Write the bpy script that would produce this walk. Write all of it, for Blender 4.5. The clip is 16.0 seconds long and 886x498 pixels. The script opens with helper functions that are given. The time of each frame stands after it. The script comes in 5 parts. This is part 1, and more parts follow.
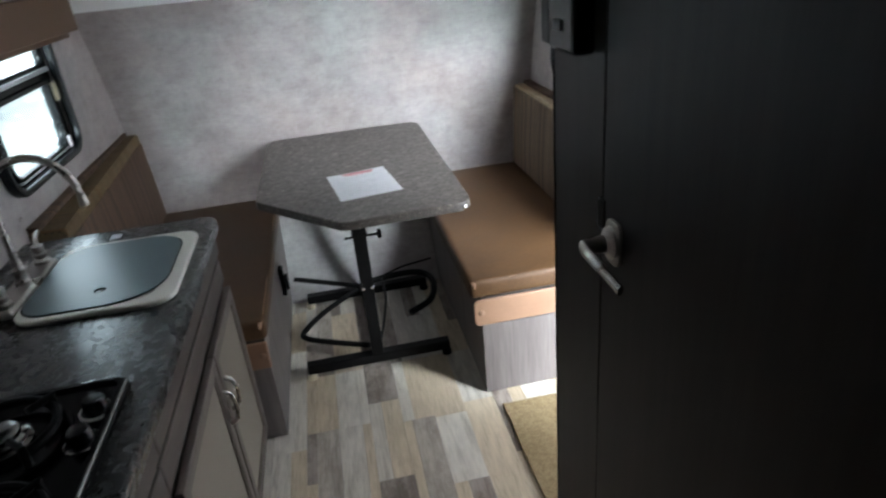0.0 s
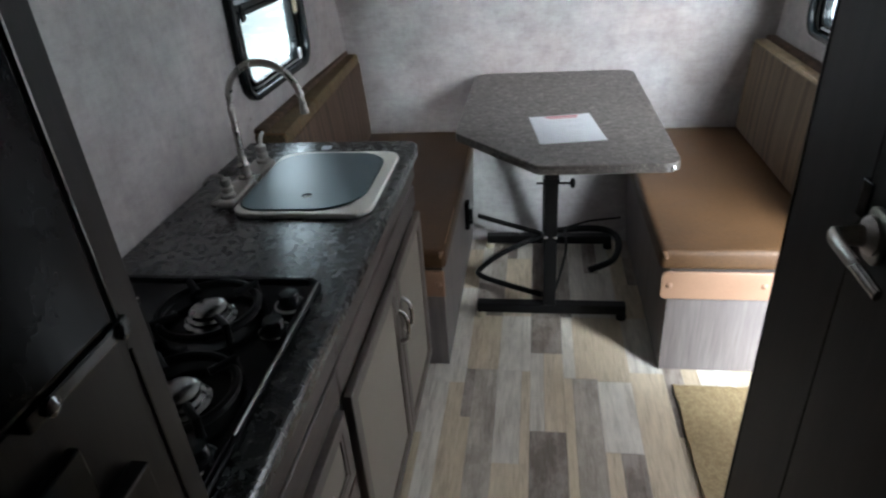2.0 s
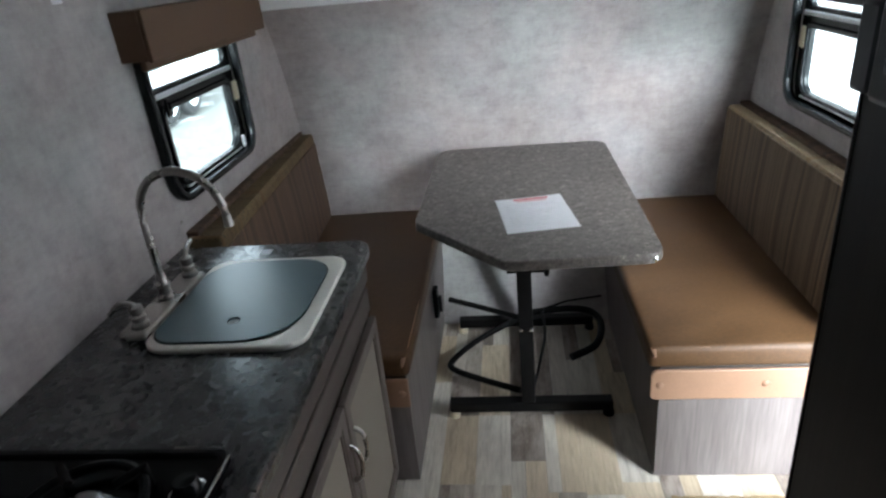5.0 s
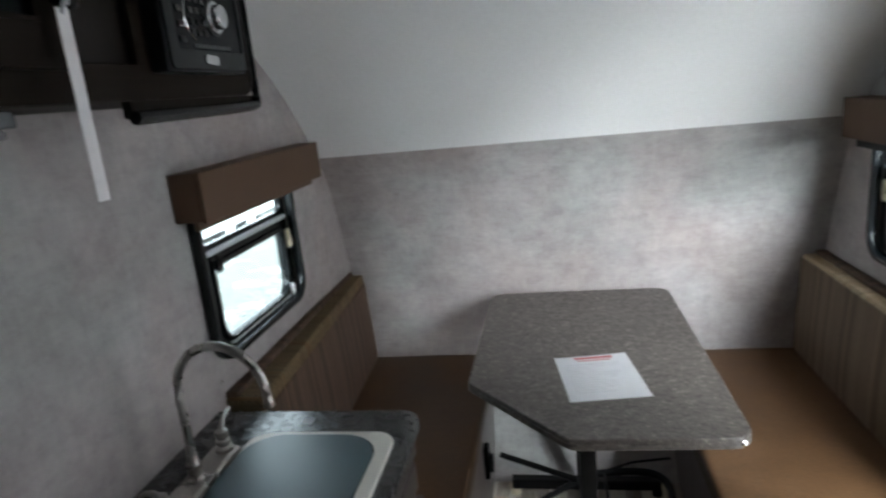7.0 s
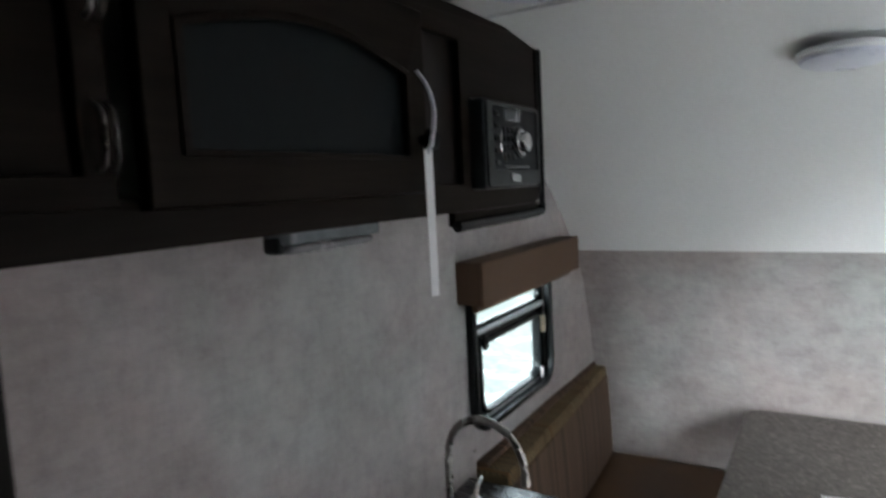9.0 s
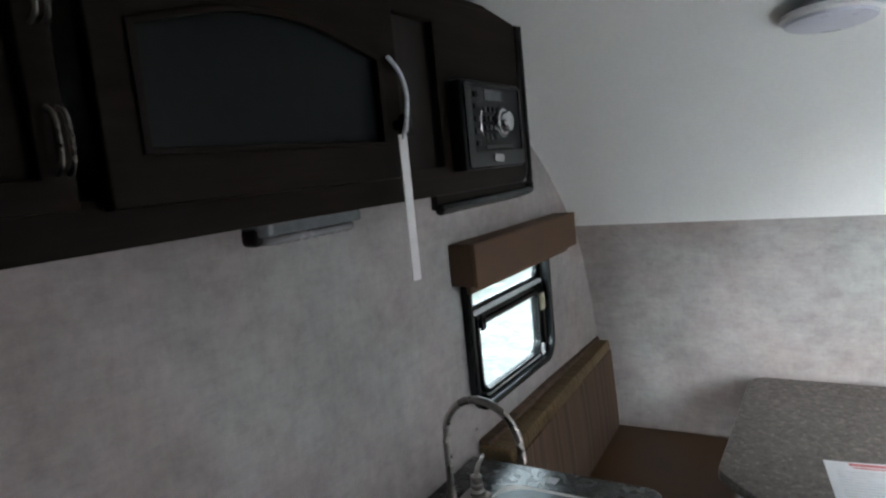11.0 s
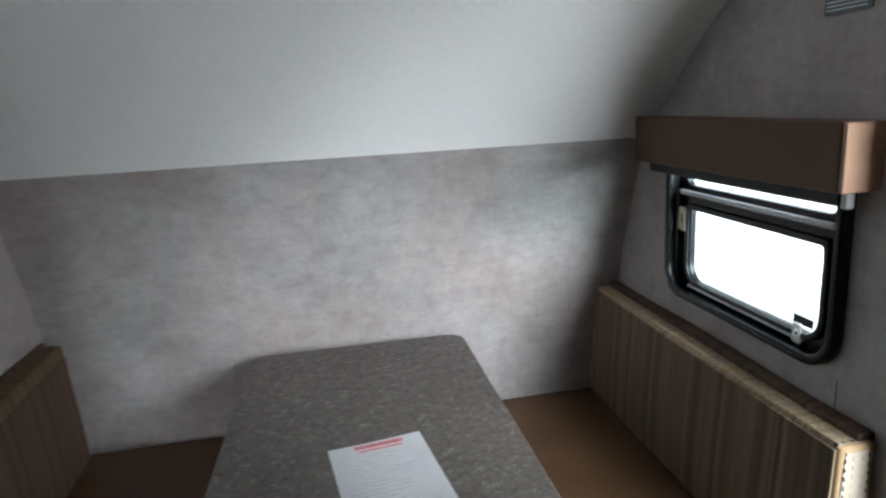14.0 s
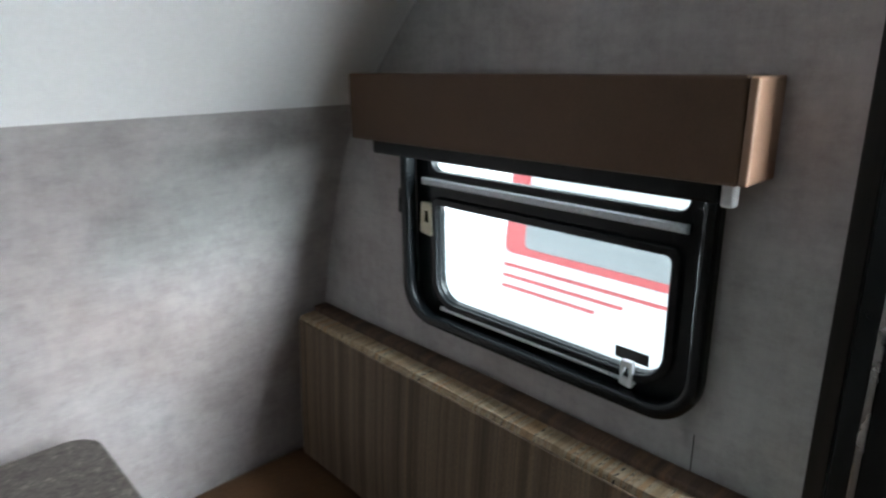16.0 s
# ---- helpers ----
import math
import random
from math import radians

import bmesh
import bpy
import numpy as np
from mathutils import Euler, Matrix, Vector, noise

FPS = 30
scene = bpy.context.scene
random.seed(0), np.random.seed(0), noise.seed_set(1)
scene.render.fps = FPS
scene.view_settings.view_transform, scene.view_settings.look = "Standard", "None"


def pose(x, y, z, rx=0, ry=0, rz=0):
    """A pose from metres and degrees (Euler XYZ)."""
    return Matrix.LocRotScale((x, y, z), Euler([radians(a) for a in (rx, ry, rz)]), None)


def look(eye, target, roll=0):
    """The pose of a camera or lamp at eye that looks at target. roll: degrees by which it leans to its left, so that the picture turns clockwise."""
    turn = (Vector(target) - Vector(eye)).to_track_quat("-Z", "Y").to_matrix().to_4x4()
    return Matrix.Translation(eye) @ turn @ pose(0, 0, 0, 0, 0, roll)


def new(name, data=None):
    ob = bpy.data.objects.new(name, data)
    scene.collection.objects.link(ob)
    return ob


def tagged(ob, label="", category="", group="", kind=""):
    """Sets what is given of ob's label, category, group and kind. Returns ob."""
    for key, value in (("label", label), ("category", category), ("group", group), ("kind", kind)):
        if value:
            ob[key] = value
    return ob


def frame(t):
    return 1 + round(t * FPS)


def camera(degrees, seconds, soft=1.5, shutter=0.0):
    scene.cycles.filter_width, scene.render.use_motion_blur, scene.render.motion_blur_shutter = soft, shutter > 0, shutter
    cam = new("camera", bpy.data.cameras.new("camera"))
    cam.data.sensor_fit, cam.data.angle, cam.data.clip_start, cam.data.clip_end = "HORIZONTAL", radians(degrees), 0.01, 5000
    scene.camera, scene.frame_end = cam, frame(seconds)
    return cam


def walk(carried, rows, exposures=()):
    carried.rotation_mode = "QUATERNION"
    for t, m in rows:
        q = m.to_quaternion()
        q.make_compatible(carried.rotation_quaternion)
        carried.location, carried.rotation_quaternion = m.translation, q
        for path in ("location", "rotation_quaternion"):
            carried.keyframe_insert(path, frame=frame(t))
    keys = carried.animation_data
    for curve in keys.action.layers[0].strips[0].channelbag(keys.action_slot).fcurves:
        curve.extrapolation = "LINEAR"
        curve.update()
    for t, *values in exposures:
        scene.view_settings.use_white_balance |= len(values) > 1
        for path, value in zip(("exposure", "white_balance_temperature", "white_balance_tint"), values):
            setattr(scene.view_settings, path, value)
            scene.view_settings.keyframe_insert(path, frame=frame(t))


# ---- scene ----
cam = camera(70.2, 16.0, soft=2.2, shutter=0.5)
PATH = [
    (0, (0.143, 0.045, 1.508), (0.421, 1.822, 0.635), -5.6),
    (0.5, (0.131, 0.051, 1.504), (0.26, 1.834, 0.606), -4.0),
    (1, (0.118, 0.056, 1.5), (0.07, 1.84, 0.597), -3.2),
    (1.5, (0.12, 0.074, 1.491), (-0.051, 1.812, 0.516), -3.7),
    (2, (0.115, 0.093, 1.483), (-0.173, 1.812, 0.503), -4.2),
    (2.5, (0.114, 0.133, 1.483), (-0.304, 1.847, 0.541), -4.5),
    (3, (0.135, 0.175, 1.489), (-0.326, 1.895, 0.579), -4.1),
    (3.2, (0.143, 0.192, 1.485), (-0.299, 1.913, 0.566), -4.0),
    (5.3, (0.158, 0.384, 1.513), (-0.029, 2.209, 0.718), -5.0),
    (5.5, (0.161, 0.405, 1.519), (0.005, 2.248, 0.759), -4.2),
    (6, (0.156, 0.446, 1.548), (0.035, 2.336, 0.906), -3.1),
    (6.5, (0.125, 0.495, 1.562), (-0.033, 2.413, 1.017), -3.0),
    (7, (0.114, 0.501, 1.588), (-0.24, 2.41, 1.104), -5.6),
    (7.5, (0.116, 0.457, 1.596), (-0.484, 2.308, 1.132), -7.1),
    (8, (0.106, 0.416, 1.612), (-0.632, 2.226, 1.19), -5.6),
    (8.5, (0.091, 0.395, 1.636), (-0.802, 2.157, 1.321), -4.6),
    (9, (0.082, 0.37, 1.665), (-0.944, 2.075, 1.468), -2.9),
    (9.2, (0.081, 0.358, 1.675), (-0.994, 2.038, 1.523), -2.5),
    (11.3, (0.126, 0.411, 1.661), (-0.897, 2.107, 1.386), -6.7),
    (11.5, (0.123, 0.444, 1.634), (-0.803, 2.192, 1.339), -6.6),
    (12, (0.144, 0.582, 1.6), (-0.408, 2.471, 1.242), -5.6),
    (12.5, (0.122, 0.636, 1.561), (-0.146, 2.574, 1.148), -4.2),
    (13, (0.136, 0.722, 1.513), (0.068, 2.666, 1.045), -4.1),
    (13.5, (0.154, 0.867, 1.525), (0.302, 2.816, 1.097), -3.7),
    (14, (0.162, 0.987, 1.52), (0.479, 2.909, 1.069), -3.2),
    (14.5, (0.168, 1.191, 1.491), (0.774, 3.037, 1.018), -0.9),
    (15, (0.156, 1.378, 1.479), (1.065, 3.06, 0.89), -0.5),
    (15.5, (0.25, 1.532, 1.467), (1.343, 3.117, 0.924), -1.6),
    (16, (0.289, 1.653, 1.471), (1.597, 3.053, 0.901), -0.8),
]
EXPOSURES = [(0, 3.68, 6200, 10), (3, 3.68, 6150, 10), (6, 3.55, 6300, 10), (8.5, 3.45, 6450, 10), (11.5, 3.56, 6400, 10), (12.5, 3.52, 6400, 10), (14.2, 3.22, 6300, 10), (15, 3.08, 6300, 10), (15.5, 3.34, 6300, 10), (16, 3.36, 6280, 10)]
walk(cam, [(t, look(eye, target, roll)) for t, eye, target, roll in PATH], EXPOSURES)

# ---- light ----
world = bpy.data.worlds.new("world")
scene.world = world
world.use_nodes = True
wn = world.node_tree.nodes
sky = wn.new("ShaderNodeTexSky")
sky.sky_type = "NISHITA"
sky.sun_disc = False
sky.sun_elevation, sky.sun_rotation = math.radians(24), math.radians(160)
sky.dust_density, sky.air_density = 0.6, 1.0
haze = wn.new("ShaderNodeHueSaturation")
haze.inputs["Saturation"].default_value = 0.15
world.node_tree.links.new(sky.outputs[0], haze.inputs["Color"])
world.node_tree.links.new(haze.outputs[0], wn["Background"].inputs[0])
wn["Background"].inputs[1].default_value = 0.120

# a bright overcast patch of sky on the entry side
sun = bpy.data.lights.new("sun", "SUN")
sun.energy, sun.angle, sun.color = 3.3, math.radians(64), (0.87, 0.95, 1.0)
new("sun", sun).matrix_world = look((0.25 * 20, -0.86 * 20, 0.47 * 20), (0, 0, 0))

# ---- helpers ----
ORIGIN = {}
XL, XR, TOP, BACK = -0.75, 1.10, 1.99, -1.3


def node_mat(name):
    m = bpy.data.materials.new(name)
    m.use_nodes = True
    return m, m.node_tree.nodes, m.node_tree.links, m.node_tree.nodes["Principled BSDF"]


def coords(n, l, scale):
    tc, mp = n.new("ShaderNodeTexCoord"), n.new("ShaderNodeMapping")
    mp.inputs["Scale"].default_value = scale
    l.new(tc.outputs["Object"], mp.inputs["Vector"])
    return mp.outputs["Vector"]


def grain(n, l, vec, scale, detail=4.0, rough=0.6):
    t = n.new("ShaderNodeTexNoise")
    t.inputs["Scale"].default_value, t.inputs["Detail"].default_value, t.inputs["Roughness"].default_value = scale, detail, rough
    l.new(vec, t.inputs["Vector"])
    return t.outputs["Fac"]


def ramp(n, l, fac, stops, mode="LINEAR"):
    r = n.new("ShaderNodeValToRGB")
    r.color_ramp.interpolation = mode
    e = r.color_ramp.elements
    while len(e) < len(stops):
        e.new(0.5)
    for k, (p, c) in enumerate(stops):
        e[k].position, e[k].color = p, (*c, 1)
    l.new(fac, r.inputs["Fac"])
    return r.outputs["Color"]


def blend(n, l, a, b, fac, mode="MULTIPLY"):
    x = n.new("ShaderNodeMix")
    x.data_type, x.blend_type = "RGBA", mode
    for socket, v in ((x.inputs[6], a), (x.inputs[7], b), (x.inputs[0], fac)):
        if isinstance(v, (int, float)):
            socket.default_value = v
        elif isinstance(v, tuple):
            socket.default_value = (*v, 1)
        else:
            l.new(v, socket)
    return x.outputs[2]


def relief(n, l, b, height, strength, distance=0.002):
    bp = n.new("ShaderNodeBump")
    bp.inputs["Strength"].default_value, bp.inputs["Distance"].default_value = strength, distance
    l.new(height, bp.inputs["Height"])
    l.new(bp.outputs["Normal"], b.inputs["Normal"])


def surface(name, lo, hi, scale=8, stretch=(1, 1, 1), rough=0.5, metal=0.0, fine=60, bump=0.15, rough_var=0.1, spec=0.5, wear=0.25):
    """Two colours mixed by a noise, a fine grain over it, slight relief and uneven gloss."""
    m, n, l, b = node_mat(name)
    v = coords(n, l, stretch)
    big, small = grain(n, l, v, scale, 5), grain(n, l, v, fine, 3)
    col = ramp(n, l, big, ((0.3, lo), (0.7, hi)))
    g = ramp(n, l, small, ((0.3, (1 - wear,) * 3), (0.7, (1, 1, 1))))
    l.new(blend(n, l, col, g, 1.0), b.inputs["Base Color"])
    r = n.new("ShaderNodeMapRange")
    r.inputs["To Min"].default_value, r.inputs["To Max"].default_value = max(0.02, rough - rough_var), min(1, rough + rough_var)
    l.new(big, r.inputs["Value"])
    l.new(r.outputs[0], b.inputs["Roughness"])
    b.inputs["Metallic"].default_value = metal
    b.inputs["Specular IOR Level"].default_value = spec
    if bump:
        relief(n, l, b, small, bump)
    return m


def wallpaper():
    """Printed linen look: large warm and cool clouds, brushed blotches and a fine cross weave."""
    m, n, l, b = node_mat("mottled_wallpaper")
    v = coords(n, l, (1.0, 1.0, 1.0))
    a, c, d = grain(n, l, v, 4.2, 8, 0.70), grain(n, l, coords(n, l, (0.75, 0.75, 1.0)), 26, 6, 0.75), grain(n, l, v, 1.7, 3)
    flat, tall = grain(n, l, coords(n, l, (0.16, 0.16, 1.0)), 75, 4, 0.7), grain(n, l, coords(n, l, (1.0, 1.0, 0.14)), 62, 4, 0.7)
    col = ramp(n, l, a, ((0.32, (0.338, 0.319, 0.313)), (0.5, (0.418, 0.396, 0.389)), (0.68, (0.485, 0.472, 0.465))))
    g = ramp(n, l, c, ((0.30, (0.80, 0.795, 0.795)), (0.54, (0.98, 0.98, 0.98)), (0.7, (1.0, 1.0, 1.0))))
    tint = ramp(n, l, d, ((0.38, (1.0, 0.93, 0.905)), (0.50, (1.0, 0.975, 0.97)), (0.62, (0.955, 1.0, 0.98))))
    col = blend(n, l, blend(n, l, col, g, 1.0), tint, 1.0)
    for w in (flat, tall):
        col = blend(n, l, col, ramp(n, l, w, ((0.28, (0.92, 0.92, 0.92)), (0.55, (1.0, 1.0, 1.0)), (0.75, (1.03, 1.03, 1.03)))), 1.0)
    l.new(col, b.inputs["Base Color"])
    b.inputs["Roughness"].default_value = 0.55
    b.inputs["Specular IOR Level"].default_value = 0.35
    relief(n, l, b, c, 0.12, 0.001)
    return m


def wood(name, lo, hi, along=(1, 1, 0.06), scale=26, rough=0.45, spec=0.5):
    m, n, l, b = node_mat(name)
    v = coords(n, l, along)
    a, c, d = grain(n, l, v, scale, 6, 0.65), grain(n, l, v, scale * 5, 3), grain(n, l, coords(n, l, (1, 1, 1)), 3, 2)
    col = ramp(n, l, a, ((0.32, lo), (0.68, hi)))
    col = blend(n, l, col, ramp(n, l, c, ((0.3, (0.78,) * 3), (0.65, (1, 1, 1)))), 1.0)
    col = blend(n, l, col, ramp(n, l, d, ((0.3, (0.85,) * 3), (0.7, (1, 1, 1)))), 1.0)
    l.new(col, b.inputs["Base Color"])
    b.inputs["Roughness"].default_value = rough
    b.inputs["Specular IOR Level"].default_value = spec
    relief(n, l, b, c, 0.12, 0.001)
    return m


def laminate(name, base, fleck, dark, rough, size, spec=0.5, amount=0.62):
    m, n, l, b = node_mat(name)
    v = coords(n, l, (1, 1, 1))
    a, c, d = grain(n, l, v, size, 4, 0.7), grain(n, l, v, size * 2.3, 3, 0.7), grain(n, l, v, 5, 3)
    col = ramp(n, l, a, ((0.38, dark), (0.5, base), (amount, base), (amount + 0.06, fleck)))
    col = blend(n, l, col, ramp(n, l, c, ((0.35, (0.6,) * 3), (0.62, (1.15,) * 3))), 1.0)
    col = blend(n, l, col, ramp(n, l, d, ((0.3, (0.85,) * 3), (0.7, (1, 1, 1)))), 1.0)
    l.new(col, b.inputs["Base Color"])
    r = n.new("ShaderNodeMapRange")
    r.inputs["From Min"].default_value, r.inputs["From Max"].default_value = 0.35, 0.65
    r.inputs["To Min"].default_value, r.inputs["To Max"].default_value = rough + 0.18, rough - 0.03
    l.new(a, r.inputs["Value"])
    l.new(r.outputs[0], b.inputs["Roughness"])
    b.inputs["Specular IOR Level"].default_value = spec
    relief(n, l, b, c, 0.06, 0.0005)
    return m


def plank_vinyl(name, lo, hi, stain, amount):
    """One printed plank tone: long grain, cloudy stains and a slight shift from plank to plank."""
    m, n, l, b = node_mat(name)
    info = n.new("ShaderNodeObjectInfo")
    tone = ramp(n, l, info.outputs["Random"], ((0.0, lo), (1.0, hi)))
    add, off = n.new("ShaderNodeVectorMath"), n.new("ShaderNodeVectorMath")
    add.operation, off.operation = "ADD", "SCALE"
    off.inputs[0].default_value = (13.0, 7.0, 3.0)
    l.new(info.outputs["Random"], off.inputs["Scale"])
    l.new(coords(n, l, (1, 0.10, 1)), add.inputs[0])
    l.new(off.outputs[0], add.inputs[1])
    shift = n.new("ShaderNodeVectorMath")
    shift.operation = "ADD"
    l.new(coords(n, l, (1, 0.45, 1)), shift.inputs[0])
    l.new(off.outputs[0], shift.inputs[1])
    a, c, d = grain(n, l, add.outputs[0], 30, 6, 0.7), grain(n, l, add.outputs[0], 120, 3), grain(n, l, shift.outputs[0], 16, 6, 0.7)
    col = blend(n, l, tone, ramp(n, l, a, ((0.30, (0.66, 0.63, 0.60)), (0.48, (0.93, 0.925, 0.92)), (0.62, (1.0, 1.0, 1.0)))), 1.0)
    col = blend(n, l, col, ramp(n, l, d, ((0.50 - amount, stain), (0.50 + amount, (1, 1, 1)))), 1.0)
    col = blend(n, l, col, ramp(n, l, c, ((0.3, (0.88,) * 3), (0.6, (1.0,) * 3))), 1.0)
    l.new(col, b.inputs["Base Color"])
    b.inputs["Roughness"].default_value = 0.42
    relief(n, l, b, a, 0.12, 0.0008)
    return m


def stripe_fabric(name, tint, axis=(0, 1, 0), cream=0.0):
    """Tan woven stripes of uneven width, with a few rows of dark cross stitches."""
    m, n, l, b = node_mat(name)
    s, t = grain(n, l, coords(n, l, axis), 30, 2, 0.5), grain(n, l, coords(n, l, axis), 110, 2, 0.5)
    col = ramp(n, l, s, ((0.0, (0.30, 0.20, 0.10)), (0.38, (0.40, 0.29, 0.17)), (0.45, (0.52, 0.43, 0.30)), (0.50, (0.44, 0.27, 0.13)),
                         (0.54, (0.50, 0.40, 0.27)), (0.60, (0.36, 0.25, 0.14)), (0.66, (0.46, 0.36, 0.22))), "CONSTANT")
    col = blend(n, l, col, ramp(n, l, t, ((0.30, (0.70, 0.68, 0.64)), (0.50, (1, 1, 1)), (0.66, (1.1, 1.08, 1.02)))), 1.0)
    col = blend(n, l, col, (0.60, 0.54, 0.46), cream, "MIX")
    stitch = n.new("ShaderNodeTexWave")
    stitch.wave_type, stitch.bands_direction = "BANDS", "DIAGONAL"
    stitch.inputs["Scale"].default_value = 34
    l.new(coords(n, l, (1, 1, 1)), stitch.inputs["Vector"])
    dash = ramp(n, l, stitch.outputs["Fac"], ((0.0, (0, 0, 0)), (0.45, (1, 1, 1))), "CONSTANT")
    row = ramp(n, l, s, ((0.0, (0, 0, 0)), (0.478, (1, 1, 1)), (0.492, (0, 0, 0)), (0.575, (1, 1, 1)), (0.588, (0, 0, 0))), "CONSTANT")
    mask = n.new("ShaderNodeMath")
    mask.operation = "MULTIPLY"
    l.new(row, mask.inputs[0])
    l.new(dash, mask.inputs[1])
    col = blend(n, l, col, (0.045, 0.04, 0.035), mask.outputs[0], "MIX")
    col = blend(n, l, col, tint, 1.0)
    w = grain(n, l, coords(n, l, (1, 1, 1)), 420, 2)
    col = blend(n, l, col, ramp(n, l, w, ((0.3, (0.7,) * 3), (0.7, (1.05,) * 3))), 1.0)
    l.new(col, b.inputs["Base Color"])
    b.inputs["Roughness"].default_value = 0.85
    relief(n, l, b, w, 0.4, 0.001)
    return m


def brown_stripe(name, lo, hi):
    """Plain woven cloth with groups of thin paler and darker stripes across the length of the bench."""
    m, n, l, b = node_mat(name)
    v = coords(n, l, (0, 1, 0))
    s, t = grain(n, l, v, 9, 2, 0.5), grain(n, l, v, 85, 2, 0.6)
    col = ramp(n, l, s, ((0.34, lo), (0.46, hi), (0.52, tuple(0.7 * c for c in lo)), (0.60, hi), (0.68, lo)))
    col = blend(n, l, col, ramp(n, l, t, ((0.32, (0.76, 0.74, 0.72)), (0.44, (1, 1, 1)), (0.58, (1, 1, 1)), (0.66, (1.28, 1.23, 1.15)))), 1.0)
    thread = grain(n, l, v, 27, 1, 0.5)
    col = blend(n, l, col, ramp(n, l, thread, ((0.0, (1, 1, 1)), (0.400, (0.68, 0.66, 0.64)), (0.415, (1, 1, 1)), (0.500, (1.32, 1.28, 1.20)), (0.512, (1, 1, 1)),
                                               (0.585, (0.68, 0.66, 0.64)), (0.600, (1, 1, 1))), "CONSTANT"), 1.0)
    w = grain(n, l, coords(n, l, (1, 1, 0.5)), 380, 2)
    l.new(blend(n, l, col, ramp(n, l, w, ((0.3, (0.7,) * 3), (0.7, (1.05,) * 3))), 1.0), b.inputs["Base Color"])
    b.inputs["Roughness"].default_value = 0.85
    relief(n, l, b, w, 0.4, 0.001)
    return m


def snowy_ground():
    """Beige-grey gravel with patches of snow, closed on the entry side to throw light up through the door."""
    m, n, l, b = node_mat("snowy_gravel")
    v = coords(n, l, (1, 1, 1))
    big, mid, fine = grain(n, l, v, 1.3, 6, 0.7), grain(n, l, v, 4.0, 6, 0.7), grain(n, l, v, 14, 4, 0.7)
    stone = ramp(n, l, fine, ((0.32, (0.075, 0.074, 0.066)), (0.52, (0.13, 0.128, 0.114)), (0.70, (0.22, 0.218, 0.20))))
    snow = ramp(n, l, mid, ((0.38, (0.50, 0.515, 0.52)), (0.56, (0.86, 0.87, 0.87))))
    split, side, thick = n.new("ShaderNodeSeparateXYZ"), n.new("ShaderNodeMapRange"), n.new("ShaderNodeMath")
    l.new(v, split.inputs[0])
    # shifts snow cover by x: more bounce light at the entry, less glare left
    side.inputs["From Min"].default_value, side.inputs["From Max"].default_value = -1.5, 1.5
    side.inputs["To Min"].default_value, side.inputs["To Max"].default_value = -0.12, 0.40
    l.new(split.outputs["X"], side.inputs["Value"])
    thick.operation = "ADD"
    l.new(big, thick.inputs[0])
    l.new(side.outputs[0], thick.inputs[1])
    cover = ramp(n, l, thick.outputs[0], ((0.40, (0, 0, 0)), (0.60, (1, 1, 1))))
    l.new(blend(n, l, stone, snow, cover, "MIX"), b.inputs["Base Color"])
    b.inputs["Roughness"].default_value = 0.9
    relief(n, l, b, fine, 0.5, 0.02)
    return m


def pane_glass(name, tint=(1, 1, 1)):
    m, n, l, b = node_mat(name)
    out = n["Material Output"]
    tr, gl, mix = n.new("ShaderNodeBsdfTransparent"), n.new("ShaderNodeBsdfGlossy"), n.new("ShaderNodeMixShader")
    tr.inputs["Color"].default_value = (*tint, 1)
    gl.inputs["Roughness"].default_value = 0.02
    mix.inputs[0].default_value = 0.04
    l.new(tr.outputs[0], mix.inputs[1])
    l.new(gl.outputs[0], mix.inputs[2])
    l.new(mix.outputs[0], out.inputs["Surface"])
    n.remove(b)
    return m


M_PAPER_WALL = wallpaper()
M_CEIL = surface("white_vinyl_panel", (0.82, 0.83, 0.82), (0.86, 0.87, 0.86), 2, rough=0.42, fine=90, bump=0.05, wear=0.05)
M_DARK = wood("dark_stained_wood", (0.0105, 0.0085, 0.0071), (0.023, 0.0185, 0.0155), rough=0.42, spec=0.2)
M_DARK_Y = wood("dark_stained_wood_across", (0.0084, 0.0060, 0.0046), (0.0195, 0.0145, 0.0112), along=(1, 0.06, 1), rough=0.5, spec=0.05)
M_GREY = wood("taupe_wood_grain", (0.142, 0.122, 0.115), (0.190, 0.167, 0.159), rough=0.5)
M_CAB = wood("brown_taupe_frame", (0.082, 0.064, 0.055), (0.126, 0.102, 0.088), rough=0.5)
M_PANEL = surface("plain_beige_panel", (0.180, 0.158, 0.126), (0.208, 0.183, 0.148), 4, stretch=(1, 1, 0.3), rough=0.5, fine=160, bump=0.05, wear=0.08)
M_GREY_Y = wood("taupe_wood_grain_across", (0.045, 0.034, 0.029), (0.076, 0.060, 0.052), along=(1, 0.06, 1), rough=0.5)
M_COUNTER = laminate("dark_stone_laminate", (0.024, 0.026, 0.026), (0.062, 0.064, 0.061), (0.006, 0.007, 0.007), 0.17, 55, spec=0.9)
M_TABLE = laminate("brown_granite_laminate", (0.104, 0.090, 0.078), (0.215, 0.19, 0.162), (0.072, 0.061, 0.054), 0.36, 66, amount=0.59)
M_VINYL = surface("brown_vinyl", (0.074, 0.037, 0.0150), (0.110, 0.057, 0.0245), 9, stretch=(0.6, 1, 1), rough=0.5, fine=150, bump=0.4, wear=0.32, spec=0.32)
M_VALANCE = surface("brown_valance_vinyl", (0.092, 0.052, 0.030), (0.115, 0.067, 0.039), 6, rough=0.6, fine=260, bump=0.2, wear=0.12, spec=0.3)
